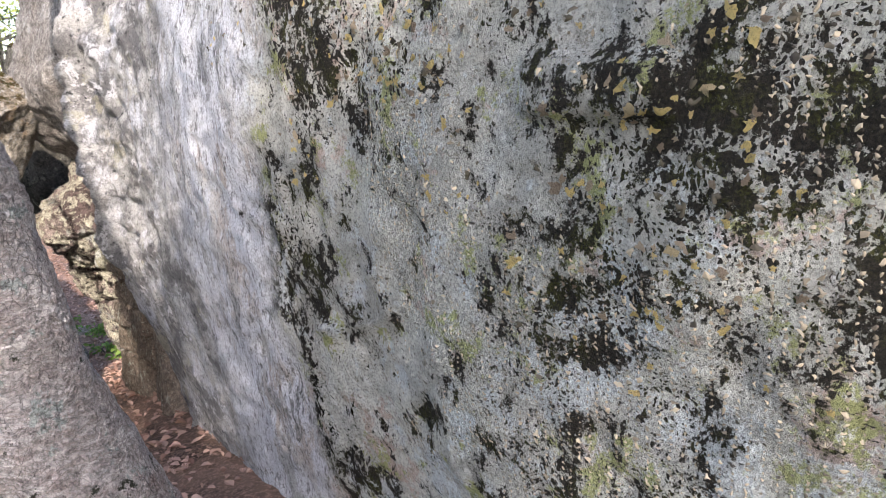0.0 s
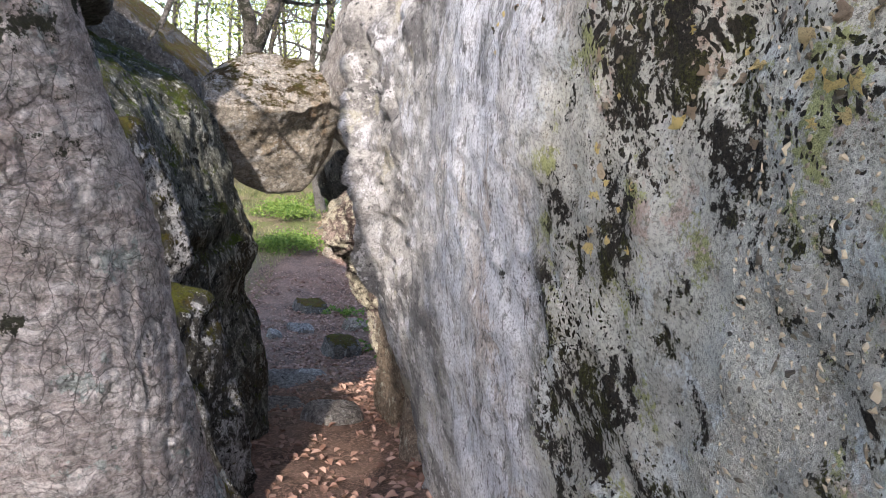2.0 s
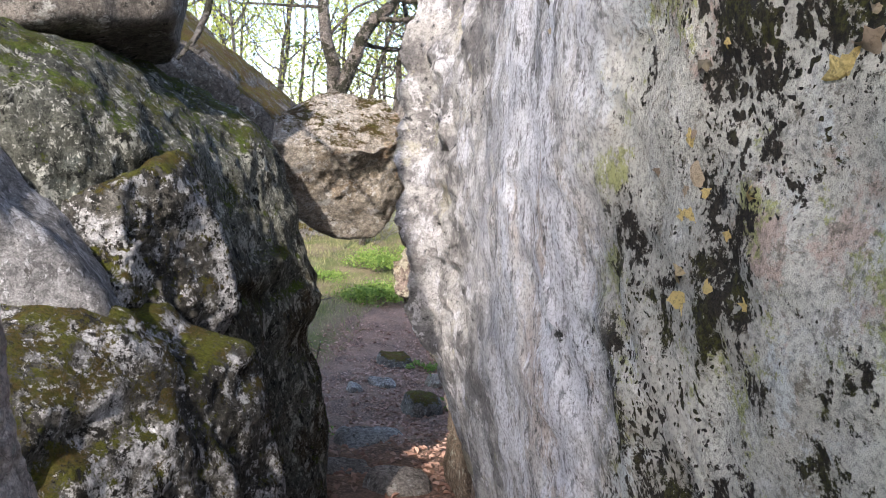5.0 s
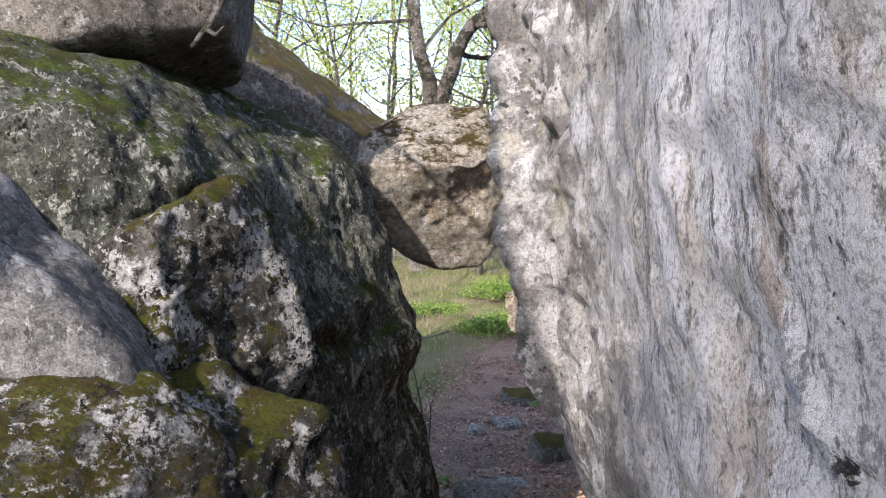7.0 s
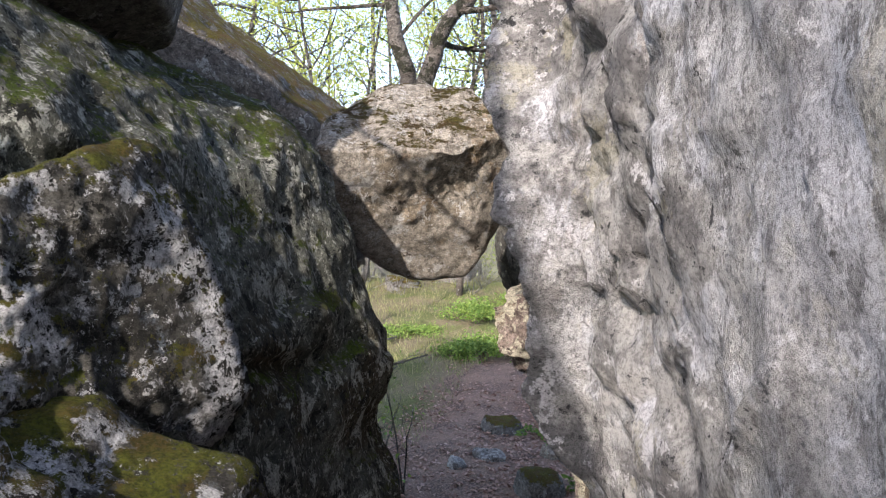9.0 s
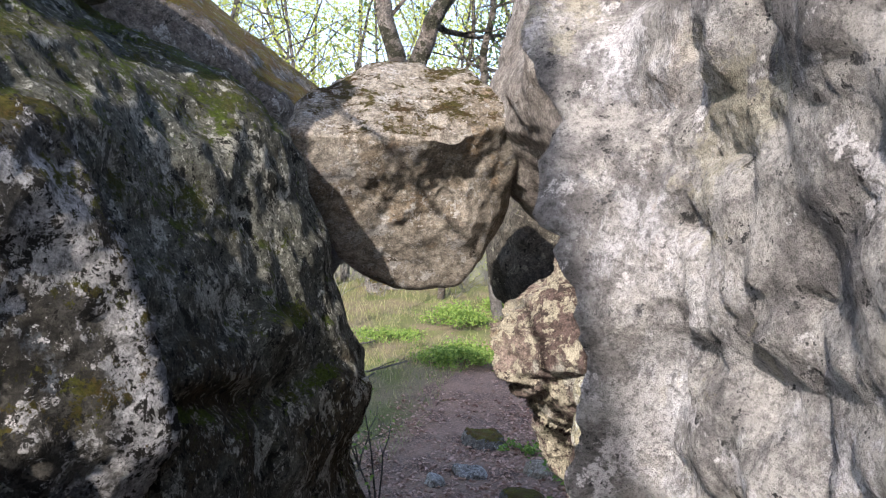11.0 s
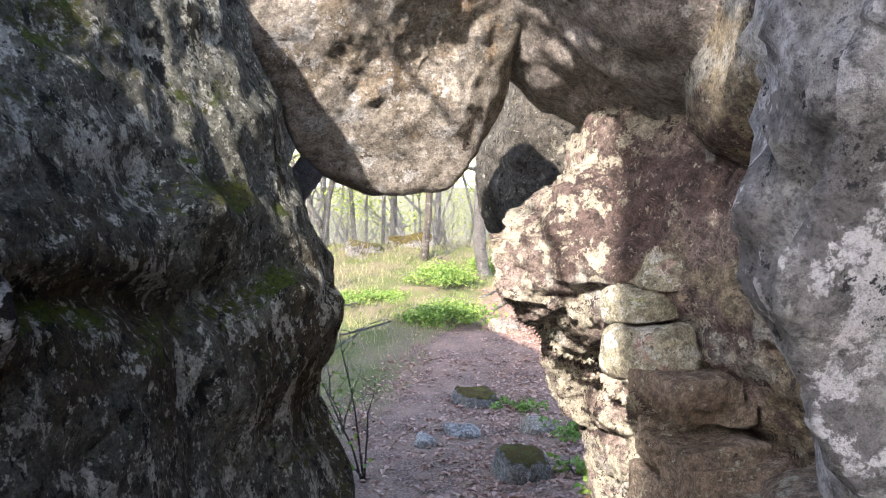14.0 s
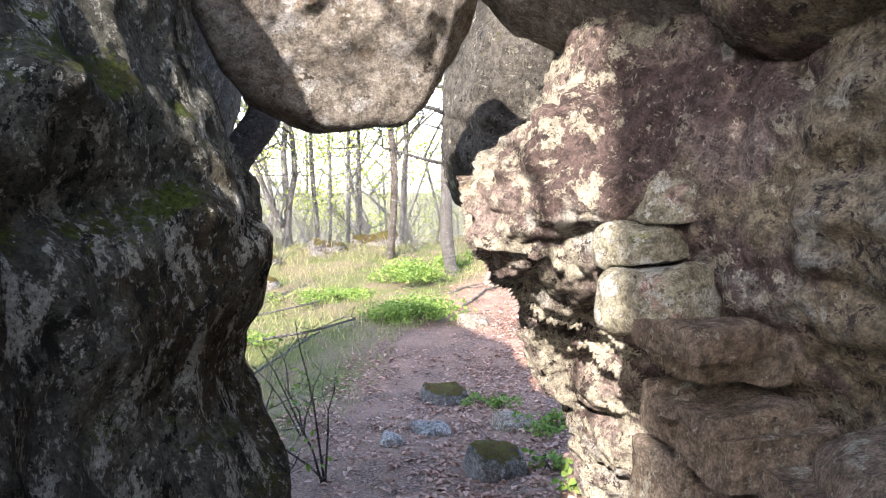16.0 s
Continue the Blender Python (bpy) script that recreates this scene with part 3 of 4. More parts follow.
hollow_sections = [(z, [(3.3, 3.6), (2.4 + a, 3.7), (1.98 + a, 4.1), (1.70 + a, 4.55 + c * 0.3), (1.52 + a, 5.0 + c), (1.38 + b, 5.3 + c), (1.48 + b, 5.75 + c * 0.6), (2.1 + b, 6.1), (3.3, 6.2)])
                   for z, a, b, c in ((-1.6, 0.55, 0.6, 0.6), (-0.6, 0.42, 0.42, 0.58), (-0.25, 0.32, 0.24, 0.55), (0.05, 0.22, 0.08, 0.48), (0.24, 0.12, 0.03, 0.33), (0.40, 0.02, -0.09, 0.06), (0.57, 0.0, -0.16, 0.0), (0.73, 0.02, -0.11, 0.0), (0.91, 0.08, 0.0, 0.0), (1.05, 0.14, 0.08, 0.0), (1.3, 0.4, 0.25, 0.0))]
tagged(new("boulder", loft("boulder", hollow_sections, M_CAVE, 520, 400, hollow_shape)), "brown bedded boulder with pale lichen patches", "boulder")
for kx, ky, kz, kw, kh, tall in ((1.54, 4.93, 0.385, 0.07, 0.075, 1.0), (1.54, 5.00, 0.50, 0.07, 0.06, 0.9), (1.64, 5.02, 0.60, 0.11, 0.085, 0.7)):
    rock("cream lichen-crusted knob bulging from the brown boulder", (kx, ky, kz),
         [((-1, -0.4, 0.1), kw), ((0.2, -1, 0.1), kw * 0.85), ((0, 0.1, 1), kh), ((0.1, 0, -1), kh * tall), ((1, 0, 0), kw * 1.5), ((0, 1, 0), kw * 1.5), ((-0.6, -0.5, 0.7), kw)],
         M_KNOB, 5, hard=5, rough=0.03, seed=int(kz * 100), grain=0.006)
# leaning black stone behind
rock("leaning black weathered boulder with green lichen", (2.38, 7.3, 1.1),
     [((-1, -0.3, -0.3), 0.93), ((-0.2, -1, 0), 0.55), ((-1, -0.2, 0.2), 0.86), ((1, 0, 0), 1.2), ((0, 1, 0), 0.5), ((0, 0, 1), 0.95), ((0, 0, -1), 2.9), ((-1, -0.1, -0.75), 0.98), ((-0.85, 0.5, 0), 0.9)],
     M_DARK, 6, hard=20, rough=0.035, seed=12, grain=0.016, pits=0.014)
# mossy slab behind the left boulder
rock("sloping slab with a thick brown-green moss cap", (-0.95, 6.5, 1.2),
     [((0.62, -0.15, 0.78), 1.15), ((0.3, -1, -0.1), 0.65), ((1, 0, -0.3), 1.28), ((0, 1, 0), 1.2), ((-1, 0, 0), 1.8), ((0, 0, -1), 3.0), ((0, -0.3, 1), 1.9)],
     M_SLAB, 6, hard=18, rough=0.05, seed=15)
# dark stone perched on the left
rock("dark flat-bottomed boulder perched on the mossy rock", (-0.60, 4.5, 2.15),
     [((0.3, -0.15, -1), 0.36), ((0.95, 0.1, -0.2), 0.52), ((0.6, -0.8, -0.1), 0.46), ((0, -1, -0.1), 0.5), ((0, 1, 0), 0.6), ((-1, 0, 0), 1.1), ((0.35, 0, 1), 0.42)],
     M_SLAB, 5, hard=18, rough=0.03, seed=18)
# lichened blocks in front of the left boulder
rock("pale lichen-covered block leaning on the dark boulder", (-0.20, 3.76, 0.92),
     [((0.8, -0.6, 0.2), 0.16), ((-0.1, -1, 0.2), 0.19), ((-0.38, -0.15, 0.9), 0.29), ((0.85, -0.35, 0.45), 0.265), ((-1, 0, 0), 0.42), ((0, 1, 0), 0.3), ((0, 0, -1), 0.7), ((0.7, -0.7, -0.5), 0.25), ((-0.3, -0.8, 0.6), 0.27)],
     M_LICHEN_ROCK, 6, hard=26, rough=0.035, seed=21, grain=0.012)
rock("low mossy block with white lichen at the foot", (0.0, 3.35, 0.15),
     [((0.9, -0.5, 0.2), 0.22), ((-0.1, -1, 0.3), 0.26), ((0.3, -0.3, 1), 0.42), ((-1, 0, 0), 0.5), ((0, 1, 0), 0.4), ((0, 0, -1), 0.9)],
     M_LICHEN_ROCK, 6, hard=14, rough=0.05, seed=24, grain=0.012)
rock("rounded mossy boulder with pale lichen rosettes", (-0.75, 2.95, 0.28),
     [((0.8, -0.5, 0.4), 0.60), ((-0.1, -1, 0.4), 0.55), ((0.2, -0.2, 1), 0.60), ((-1, 0, 0.2), 0.9), ((0, 1, 0), 0.5), ((0, 0, -1), 1.2)],
     M_LICHEN_ROCK, 6, hard=9, rough=0.06, seed=27, grain=0.014)
rock("large pale grey boulder face streaked with dark grain", (-0.9, 3.5, 0.6),
     [((0.35, -0.93, 0.1), 0.50), ((0.75, 0, 0.66), 0.74), ((1, 0, 0), 0.80), ((-1, 0, 0), 2.2), ((0, 1, 0), 0.6), ((0, 0, -1), 1.6), ((0, -0.3, 1), 1.3)],
     M_PALE, 6, hard=20, rough=0.03, seed=30)


# bedded blocks at the foot of the brown boulder
def block(label, x, y, z, w, d, h, turn, seed, material=M_BLOCK):
    r = Matrix.Rotation(radians(turn), 3, "Z")
    planes = [(tuple(r @ Vector(n)), k) for n, k in (((-1, 0, 0.05), w / 2), ((1, 0, 0), w / 2), ((0, -1, 0.03), d / 2), ((0, 1, 0), d / 2), ((0, 0.08, 1), h / 2), ((0, 0, -1), h / 2), ((-1, -1, 0.6), (w + d) * 0.36))]
    return rock(label, (x, y, z), planes, material, 5, name="stone_block", hard=30, rough=0.012, seed=seed, grain=0.008)


for k, (bx, by, bz, bw, bd, bh, tn) in enumerate(((1.59, 4.80, 0.315, 0.22, 0.20, 0.06, 10), (1.63, 4.82, 0.25, 0.24, 0.20, 0.055, 4), (1.62, 4.76, 0.165, 0.26, 0.24, 0.06, 6), 
                                               (1.66, 4.92, 0.12, 0.26, 0.16, 0.13, 14), (1.64, 4.70, 0.10, 0.26, 0.20, 0.12, 2), (1.70, 4.46, 0.06, 0.30, 0.24, 0.15, -8), (1.66, 4.90, -0.05, 0.28, 0.22, 0.18, 8), (1.68, 4.62, -0.06, 0.3, 0.26, 0.17, -3),
                                               (1.72, 4.9, -0.26, 0.32, 0.3, 0.22, 6), (1.74, 4.56, -0.26, 0.36, 0.34, 0.22, -5), (1.80, 4.8, -0.52, 0.5, 0.5, 0.30, 3), (1.84, 4.6, -0.80, 0.6, 0.6, 0.3, -3))):
    block("ochre bedded block in the rock's broken foot", bx, by + 0.03, bz, bw, bd, bh, tn, 80 + k)
rock("pale greenish boulder under the brown one", (1.96, 4.1, -0.06),
     [((-0.7, -0.5, 0.3), 0.40), ((-0.2, 0.2, 1), 0.40), ((-1, 0.3, 0), 0.46), ((1, 0, 0), 0.8), ((0, 1, 0), 0.5), ((0, -1, 0), 0.6), ((0, 0, -1), 0.8)],
     M_BLOCK, 5, hard=14, rough=0.03, seed=33)
rock("brown boulder overhanging the hollow", (2.25, 4.35, 1.62),
     [((-1, 0, -0.1), 0.75), ((-0.3, -0.2, -1), 0.72), ((0, -1, 0), 0.5), ((0, 1, 0), 0.6), ((1, 0, 0), 0.9), ((0, 0, 1), 1.2)],
     M_CAVE, 5, hard=12, rough=0.04, seed=36)
# stones on the path
for k, (sx, sy, w, h, lab) in enumerate(((2.10, 8.6, 0.20, 0.17, "flat mossy stone sunk in the leaf litter"), (2.1, 10.75, 0.26, 0.20, "square grey stone with mossy top beside the path"),
                                     (1.36, 9.35, 0.10, 0.11, "small grey stone on the trodden path"), (1.75, 9.7, 0.16, 0.07, "flat half-buried stone on the path"), (1.2, 6.6, 0.22, 0.06, "flat half-buried stone on the path"),
                                     (1.45, 7.4, 0.26, 0.07, "flat half-buried stone on the path"), (0.95, 5.6, 0.2, 0.06, "flat half-buried stone on the path"), (1.25, 5.0, 0.18, 0.08, "flat half-buried stone on the path"),
                                     (2.9, 13.2, 0.22, 0.14, "ochre stone at the edge of the path"), (2.6, 9.8, 0.2, 0.1, "low stone among the leaves"), (3.9, 15.6, 0.2, 0.2, "small rock beside the rising path"),
                                     (0.9, 19.5, 0.5, 0.28, "mossy outcrop on the grassy slope"), (2.0, 20.3, 0.6, 0.3, "mossy outcrop on the grassy slope"), (-0.6, 18.6, 0.4, 0.2, "mossy outcrop on the grassy slope"), (-0.4, 16.2, 0.35, 0.2, "low mossy rock in the grass"))):
    gz = float(ground_z(np.array([sx]), np.array([sy]))[0])
    rock(lab, (sx, sy, gz + h * 0.15), [((-1, -0.3, 0.2), w), ((1, 0.2, 0.2), w), ((0.2, -1, 0.1), w * 0.8), ((0, 1, 0), w * 0.8), ((0.1, -0.1, 1), h * 0.85), ((0, 0, -1), h), ((0.7, -0.7, 0.4), w * 0.95)],
         M_BLOCK if k in (8, 9, 10) else M_ROOF if k in (2, 3, 4, 5, 6, 7) else M_SLAB, 5, hard=4.5, rough=w * 0.22, seed=100 + k, name="stone")


# ---- the tree beside the passage ----
def near_tree():
    thing = tagged(new("tree"), "leaning tree with grey plated bark and lichen", "tree")
    axis = [(0.46, 1.50, -0.35), (0.34, 1.52, 0.15), (0.21, 1.53, 0.55), (0.10, 1.53, 0.9), (0.01, 1.52, 1.3), (-0.10, 1.5, 1.7), (-0.40, 1.42, 2.5), (-0.72, 1.27, 4.0), (-0.9, 1.1, 6.0), (-0.8, 1.0, 8.0)]
    rad = [0.33, 0.25, 0.205, 0.185, 0.172, 0.165, 0.155, 0.14, 0.11, 0.07]
    nu, nv = 260, 640
    t = np.linspace(0, 1, nv)
    c = spline(axis, t)
    r = np.interp(t, np.linspace(0, 1, len(rad)), rad)
    w = np.linspace(0, 2 * np.pi, nu, endpoint=False)
    v = np.stack([c[:, None, 0] + r[:, None] * np.cos(w), c[:, None, 1] + r[:, None] * np.sin(w), c[:, None, 2] + 0 * w[None]], 2).reshape(-1, 3)
    f = [(j * nu + i, j * nu + (i + 1) % nu, (j + 1) * nu + (i + 1) % nu, (j + 1) * nu + i) for j in range(nv - 1) for i in range(nu)]
    f += [tuple(range(nu - 1, -1, -1)), tuple((nv - 1) * nu + i for i in range(nu))]
    me = mesh_from("trunk", v, f, M_BARK)
    q = v * np.array([1, 1, 0.8])
    push(me, 0.014 * fbm(v, 3.5, 3, 70) - 0.004 * smooth(0.3, 1.0, ridged(q * np.array([1, 1, 0.5]), 30, 2, 71)) + 0.0025 * fbm(v * np.array([1, 1, 3.0]), 26, 3, 72))
    part("trunk", me, M_BARK, thing)
    rng = random.Random(4)
    bm = bmesh.new()
    tips = []
    for k, side in ((9, (0.8, 0.3, 0.6)), (9, (-0.6, 0.6, 0.7)), (9, (0.3, -0.8, 0.6)), (9, (-0.3, 0.3, 0.9)), (9, (0.9, 0.1, 0.5))):
        grow(bm, rng, Vector(axis[k]), Vector(side), 0.7, 0.04, 3, tips)
    tagged(part("branchwork", bm, M_TWIG, thing), kind="stuff")
    tagged(part("crown", leaves_mesh("crown", tips, rng, 5, 0.42, 0.09, M_SPRING), M_SPRING, thing), kind="stuff")


def grow(bm, rng, p, d, length, r, depth, tips, sides=6, droop=0.0):
    """A branch that wanders, tapers and forks; the ends are added to tips."""
    n = 4
    pts, rr = [p.copy()], [r]
    d = d.normalized()
    for i in range(n):
        d = (d + Vector((rng.gauss(0, 0.17), rng.gauss(0, 0.17), rng.gauss(0.03 - droop, 0.13)))).normalized()
        p = p + d * (length / n)
        pts.append(p.copy())
        rr.append(r * (1 - 0.45 * (i + 1) / n))
    tube(bm, pts, rr, max(3, min(sides, int(3 + r * 90))))
    if depth <= 0 or r < 0.004:
        tips.extend(pts[2:])
        return
    if depth <= 2:
        tips.append(pts[-1])
    for k in range(2 if rng.random() < 0.55 else 3):
        side = Vector((rng.gauss(0, 1), rng.gauss(0, 1), rng.gauss(0.15, 0.8))).normalized()
        start = pts[-1] if k < 2 else pts[rng.choice((2, 3))]
        grow(bm, rng, start, d * 0.8 + side * 0.75, length * rng.uniform(0.6, 0.85), rr[-1] * rng.uniform(0.62, 0.85), depth - 1, tips, sides, droop)


def leaf_shapes(points, sizes, rng, material, name, flat=0.0, long=0.55):
    """One mesh of small pointed, folded leaves, one at each point."""
    n = len(points)
    points, sizes = np.asarray(points, float), np.asarray(sizes, float)
    g = np.random.default_rng(rng.randrange(10 ** 6))
    a = g.normal(size=(n, 3)) * np.array([1, 1, 1 - flat])
    a /= np.linalg.norm(a, axis=1)[:, None]
    up = g.normal(size=(n, 3)) * (1 - flat) + np.array([0, 0, flat * 2.2])
    b = np.cross(up, a)
    b /= np.linalg.norm(b, axis=1)[:, None] + 1e-9
    c = np.cross(a, b)
    s = sizes[:, None]
    fold = g.uniform(0.05, 0.35, (n, 1)) * s
    mid0, mid1 = points - a * s * 0.5, points + a * s * 0.5
    l1, l2 = points - a * s * 0.12 + b * s * long * 0.5 + c * fold, points + a * s * 0.2 + b * s * long * 0.4 + c * fold
    r1, r2 = points - a * s * 0.12 - b * s * long * 0.5 + c * fold, points + a * s * 0.2 - b * s * long * 0.4 + c * fold
    v = np.stack([mid0, l1, l2, mid1, r2, r1], 1).reshape(-1, 3)
    f = []
    for i in range(n):
        k = 6 * i
        f += [(k, k + 3, k + 2, k + 1), (k, k + 5, k + 4, k + 3)]
    return mesh_from(name, v, f, material, False)


def leaves_mesh(name, tips, rng, each, spread, size, material):
    pts, sz = [], []
    for t in tips:
        for _ in range(each):
            pts.append(Vector(t) + Vector((rng.gauss(0, spread), rng.gauss(0, spread), rng.gauss(0, spread))) * 0.5)
            sz.append(size * rng.uniform(0.6, 1.3))
    return leaf_shapes(pts, sz, rng, material, name)


def base_z(x, y):
    return float(ground_z(np.array([x]), np.array([y]))[0])


near_tree()


# ---- trees beyond the rocks ----
def wood_tree(label, x, y, stems, seed, bark, each=2, size=0.06, leaf=M_SPRING, depth=5, reach=1.0, low=4):
    """A tree with one or more stems, each given as its points above the base and a starting radius."""
    rng = random.Random(seed)
    z = base_z(x, y) - 0.1
    thing = tagged(new("tree"), label, "tree")
    bm, tb, tips = bmesh.new(), bmesh.new(), []
    for pts, r in stems:
        c = spline([(x + a, y + b, z + h) for a, b, h in pts], np.linspace(0, 1, 14))
        c = [Vector(p) + Vector((rng.gauss(0, r * 0.25), rng.gauss(0, r * 0.25), 0)) for p in c]
        r = r * 0.8
        tube(tb, c, [r * (1.25 - 0.85 * i / 13) for i in range(14)], 12, 0.06, rng)
        for i in [k for k in (4, 5, 6, 7, 7, 8, 8, 9, 9, 10, 10, 11, 12, 13) if k >= low]:
            side = Vector((rng.gauss(0, 1), rng.gauss(0, 1), rng.uniform(-0.1, 0.7)))
            if rng.random() < 0.85:
                grow(bm, rng, c[i], side, rng.uniform(0.9, 1.7) * reach, r * rng.uniform(0.25, 0.5), depth - 1, tips, 5)
        grow(bm, rng, c[-1], Vector((rng.gauss(0, 0.3), 0, 1)), 1.5 * reach, r * 0.4, depth - 1, tips, 5)
    part("trunk", tb, bark, thing)
    tagged(part("branchwork", bm, bark, thing), kind="stuff")
    tagged(part("crown", leaves_mesh("crown", tips, rng, each, 0.35, size, leaf), leaf, thing), kind="stuff")
    return thing


def leaning_tree():
    """The forked tree that leans out behind the wedged stone."""
    thing = tagged(new("tree"), "forked grey-brown tree leaning out behind the wedged boulder", "tree")
    rng = random.Random(11)
    tb, bm, tips = bmesh.new(), bmesh.new(), []
    stems = (([(-0.35, 7.1, -1.0), (0.0, 7.1, 0.1), (0.40, 7.15, 0.86), (0.72, 7.25, 1.5), (0.82, 7.3, 1.95)], 0.09, 0.08),
             ([(0.80, 7.3, 1.85), (0.76, 7.3, 2.15), (0.66, 7.3, 2.5), (0.62, 7.35, 3.0), (0.40, 7.4, 3.9), (0.5, 7.5, 5.0)], 0.066, 0.035),
             ([(0.82, 7.3, 1.85), (0.93, 7.3, 2.15), (1.04, 7.3, 2.5), (1.30, 7.35, 2.8), (1.40, 7.4, 3.3), (1.75, 7.5, 4.4)], 0.07, 0.035),
             ([(1.35, 7.5, 1.5), (1.40, 7.5, 2.0), (1.38, 7.5, 2.25), (1.44, 7.5, 2.6), (1.30, 7.5, 3.1)], 0.035, 0.018))
    for pts, r0, r1 in stems:
        c = spline(pts, np.linspace(0, 1, 16))
        c = [Vector(p) + Vector((rng.gauss(0, r0 * 0.12), rng.gauss(0, r0 * 0.12), 0)) for p in c]
        tube(tb, c, [r0 + (r1 - r0) * i / 15 for i in range(16)], 14, 0.07, rng)
        if r0 < 0.08:
            for i in range(5, 16, 2):
                side = Vector((rng.gauss(0, 1), rng.gauss(0, 0.7), rng.uniform(-0.2, 0.5)))
                grow(bm, rng, c[i], side, rng.uniform(0.5, 0.9), r0 * rng.uniform(0.2, 0.4), 3, tips, 5)
    part("trunk", tb, M_FORK, thing)
    tagged(part("branchwork", bm, M_TWIG, thing), kind="stuff")
    tagged(part("crown", leaves_mesh("crown", tips[::3], rng, 2, 0.22, 0.06, M_EVERGREEN), M_EVERGREEN, thing), kind="stuff")


leaning_tree()
wood_tree("dark-leaved evergreen tree above the wedged boulder", 2.2, 18.5, [([(0, 0, 0), (0.1, 0, 2), (0.0, 0.1, 4), (0.5, 0, 6), (0.3, 0, 8)], 0.09)], 13, M_TWIG, 3, 0.12, M_EVERGREEN, 4)
wood_tree("thin tree with fresh yellow-green leaves", -0.9, 14.0, [([(0, 0, 0), (-0.1, 0, 2), (0.2, 0, 4.2), (-0.1, 0, 6.5)], 0.055)], 17, M_PALEBARK, 6)
wood_tree("thin pale tree with fresh yellow-green leaves", -2.6, 16.5, [([(0, 0, 0), (0.2, 0, 2), (0.1, 0, 4.2), (0.5, 0, 7)], 0.10)], 19, M_PALEBARK, 6)
wood_tree("stout pale trunk standing where the path climbs", 3.25, 16.9, [([(0, 0, 0), (-0.1, 0, 2), (0.0, 0, 4.2), (0.3, 0, 7.5)], 0.14)], 23, M_PALEBARK, 4)
wood_tree("thin bare tree on the grassy slope", -0.2, 20.5, [([(0, 0, 0), (0.3, 0, 2), (0.1, 0, 4.2), (0.5, 0, 7)], 0.09), ([(0, 0, 0.6), (-0.6, 0, 2), (-1.3, 0, 4.2), (-1.5, 0, 6)], 0.08)], 29, M_PALEBARK, 4)
wood_tree("leaning pale tree with a white trunk", -1.6, 21.0, [([(0.9, 0, 0), (0.2, 0, 1.6), (-0.5, 0, 3.4), (-1.2, 0, 5.5)], 0.13)], 31, M_PALEBARK, 1)
wood_tree("tall tree with twiggy limbs and spring leaves", 4.6, 21.0, [([(0, 0, 0), (-0.3, 0, 2.5), (-0.6, 0, 5), (-0.4, 0, 8.5)], 0.16)], 37, M_PALEBARK, 5)


for k, (tx, ty, lean, h) in enumerate(((-3.6, 22.5, 0.5, 10), (0.6, 23.5, -0.4, 11), (2.9, 22.8, 0.6, 11), (5.6, 24.5, -0.5, 12), (-1.6, 25.5, 0.3, 12), (7.4, 20.5, -0.9, 10), (1.9, 26.5, 0.2, 13), (-5.2, 19.5, 0.6, 9))):
    wood_tree("tall twiggy tree with opening spring buds", tx, ty, [([(0, 0, 0), (lean * 0.3, 0, h * 0.3), (lean * 0.2, 0.2, h * 0.6), (lean, 0, h)], 0.075)], 200 + k, M_PALEBARK, 13, 0.075, reach=1.5)

# unseen trees added behind the start so that their leaves shade the grey wall
wood_tree("unseen leafy tree added behind the start to shade the wall", -4.6, -10.6, [([(0, 0, 0), (0.1, 0, 2.5), (0.0, 0.1, 5), (0.1, 0.1, 7)], 0.15)], 43, M_TWIG, 16, 0.12, M_SPRING, 4, 0.8)
wood_tree("unseen leafy tree added behind the start to shade the wall", -7.1, -10.8, [([(0, 0, 0), (0.1, 0, 2.8), (0.0, 0.1, 5.4), (0.1, 0.1, 7.6)], 0.15)], 47, M_TWIG, 14, 0.11, M_SPRING, 4, 0.5, 9)


def far_woods():
    """Thin bare trees that close the view."""
    rng = random.Random(51)
    bm, tips = bmesh.new(), []
    for k in range(110):
        y = rng.uniform(23, 50)
        x = rng.uniform(-0.62, 0.75) * y + 1
        p = Vector((x, y, base_z(x, y) - 0.2))
        h = rng.uniform(7, 17)
        c = [p + Vector((rng.gauss(0, 0.3) * i, rng.gauss(0, 0.2) * i, h * i / 5)) for i in range(6)]
        r = rng.uniform(0.04, 0.10)
        tube(bm, c, [r * (1.1 - 0.16 * i) for i in range(6)], 5)
        for i in range(1, 6):
            for _ in range(2):
                grow(bm, rng, c[i], Vector((rng.gauss(0, 1), rng.gauss(0, 1), rng.uniform(0.1, 1.1))), rng.uniform(1.0, 2.2), r * 0.4, 2, tips, 3)
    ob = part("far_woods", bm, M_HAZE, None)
    tagged(ob, "bare woodland in the distance, bark colour paled for haze", "woods", kind="stuff")
    tips = [t for t in tips if rng.random() < 0.85]
    lv = new("far_leaves", leaves_mesh("far_leaves", tips, rng, 3, 0.6, 0.13, M_SPRING))
    tagged(lv, "sparse fresh leaves of the distant woodland", "leaves", kind="stuff")
    # low brush on the crest
    bm, tips = bmesh.new(), []
    for k in range(190):
        y = rng.uniform(17.5, 30)
        x = rng.uniform(-0.35, 0.32) * y + 1
        p = Vector((x, y, base_z(x, y) - 0.05))
        for _ in range(4):
            grow(bm, rng, p, Vector((rng.gauss(0, 0.7), rng.gauss(0, 0.7), 0.8)), rng.uniform(0.5, 1.3), 0.010, 2, tips, 3)
    tagged(part("brush", bm, M_HAZE, None), "tangled brush along the crest, colour paled for haze", "brush", kind="stuff")


far_woods()


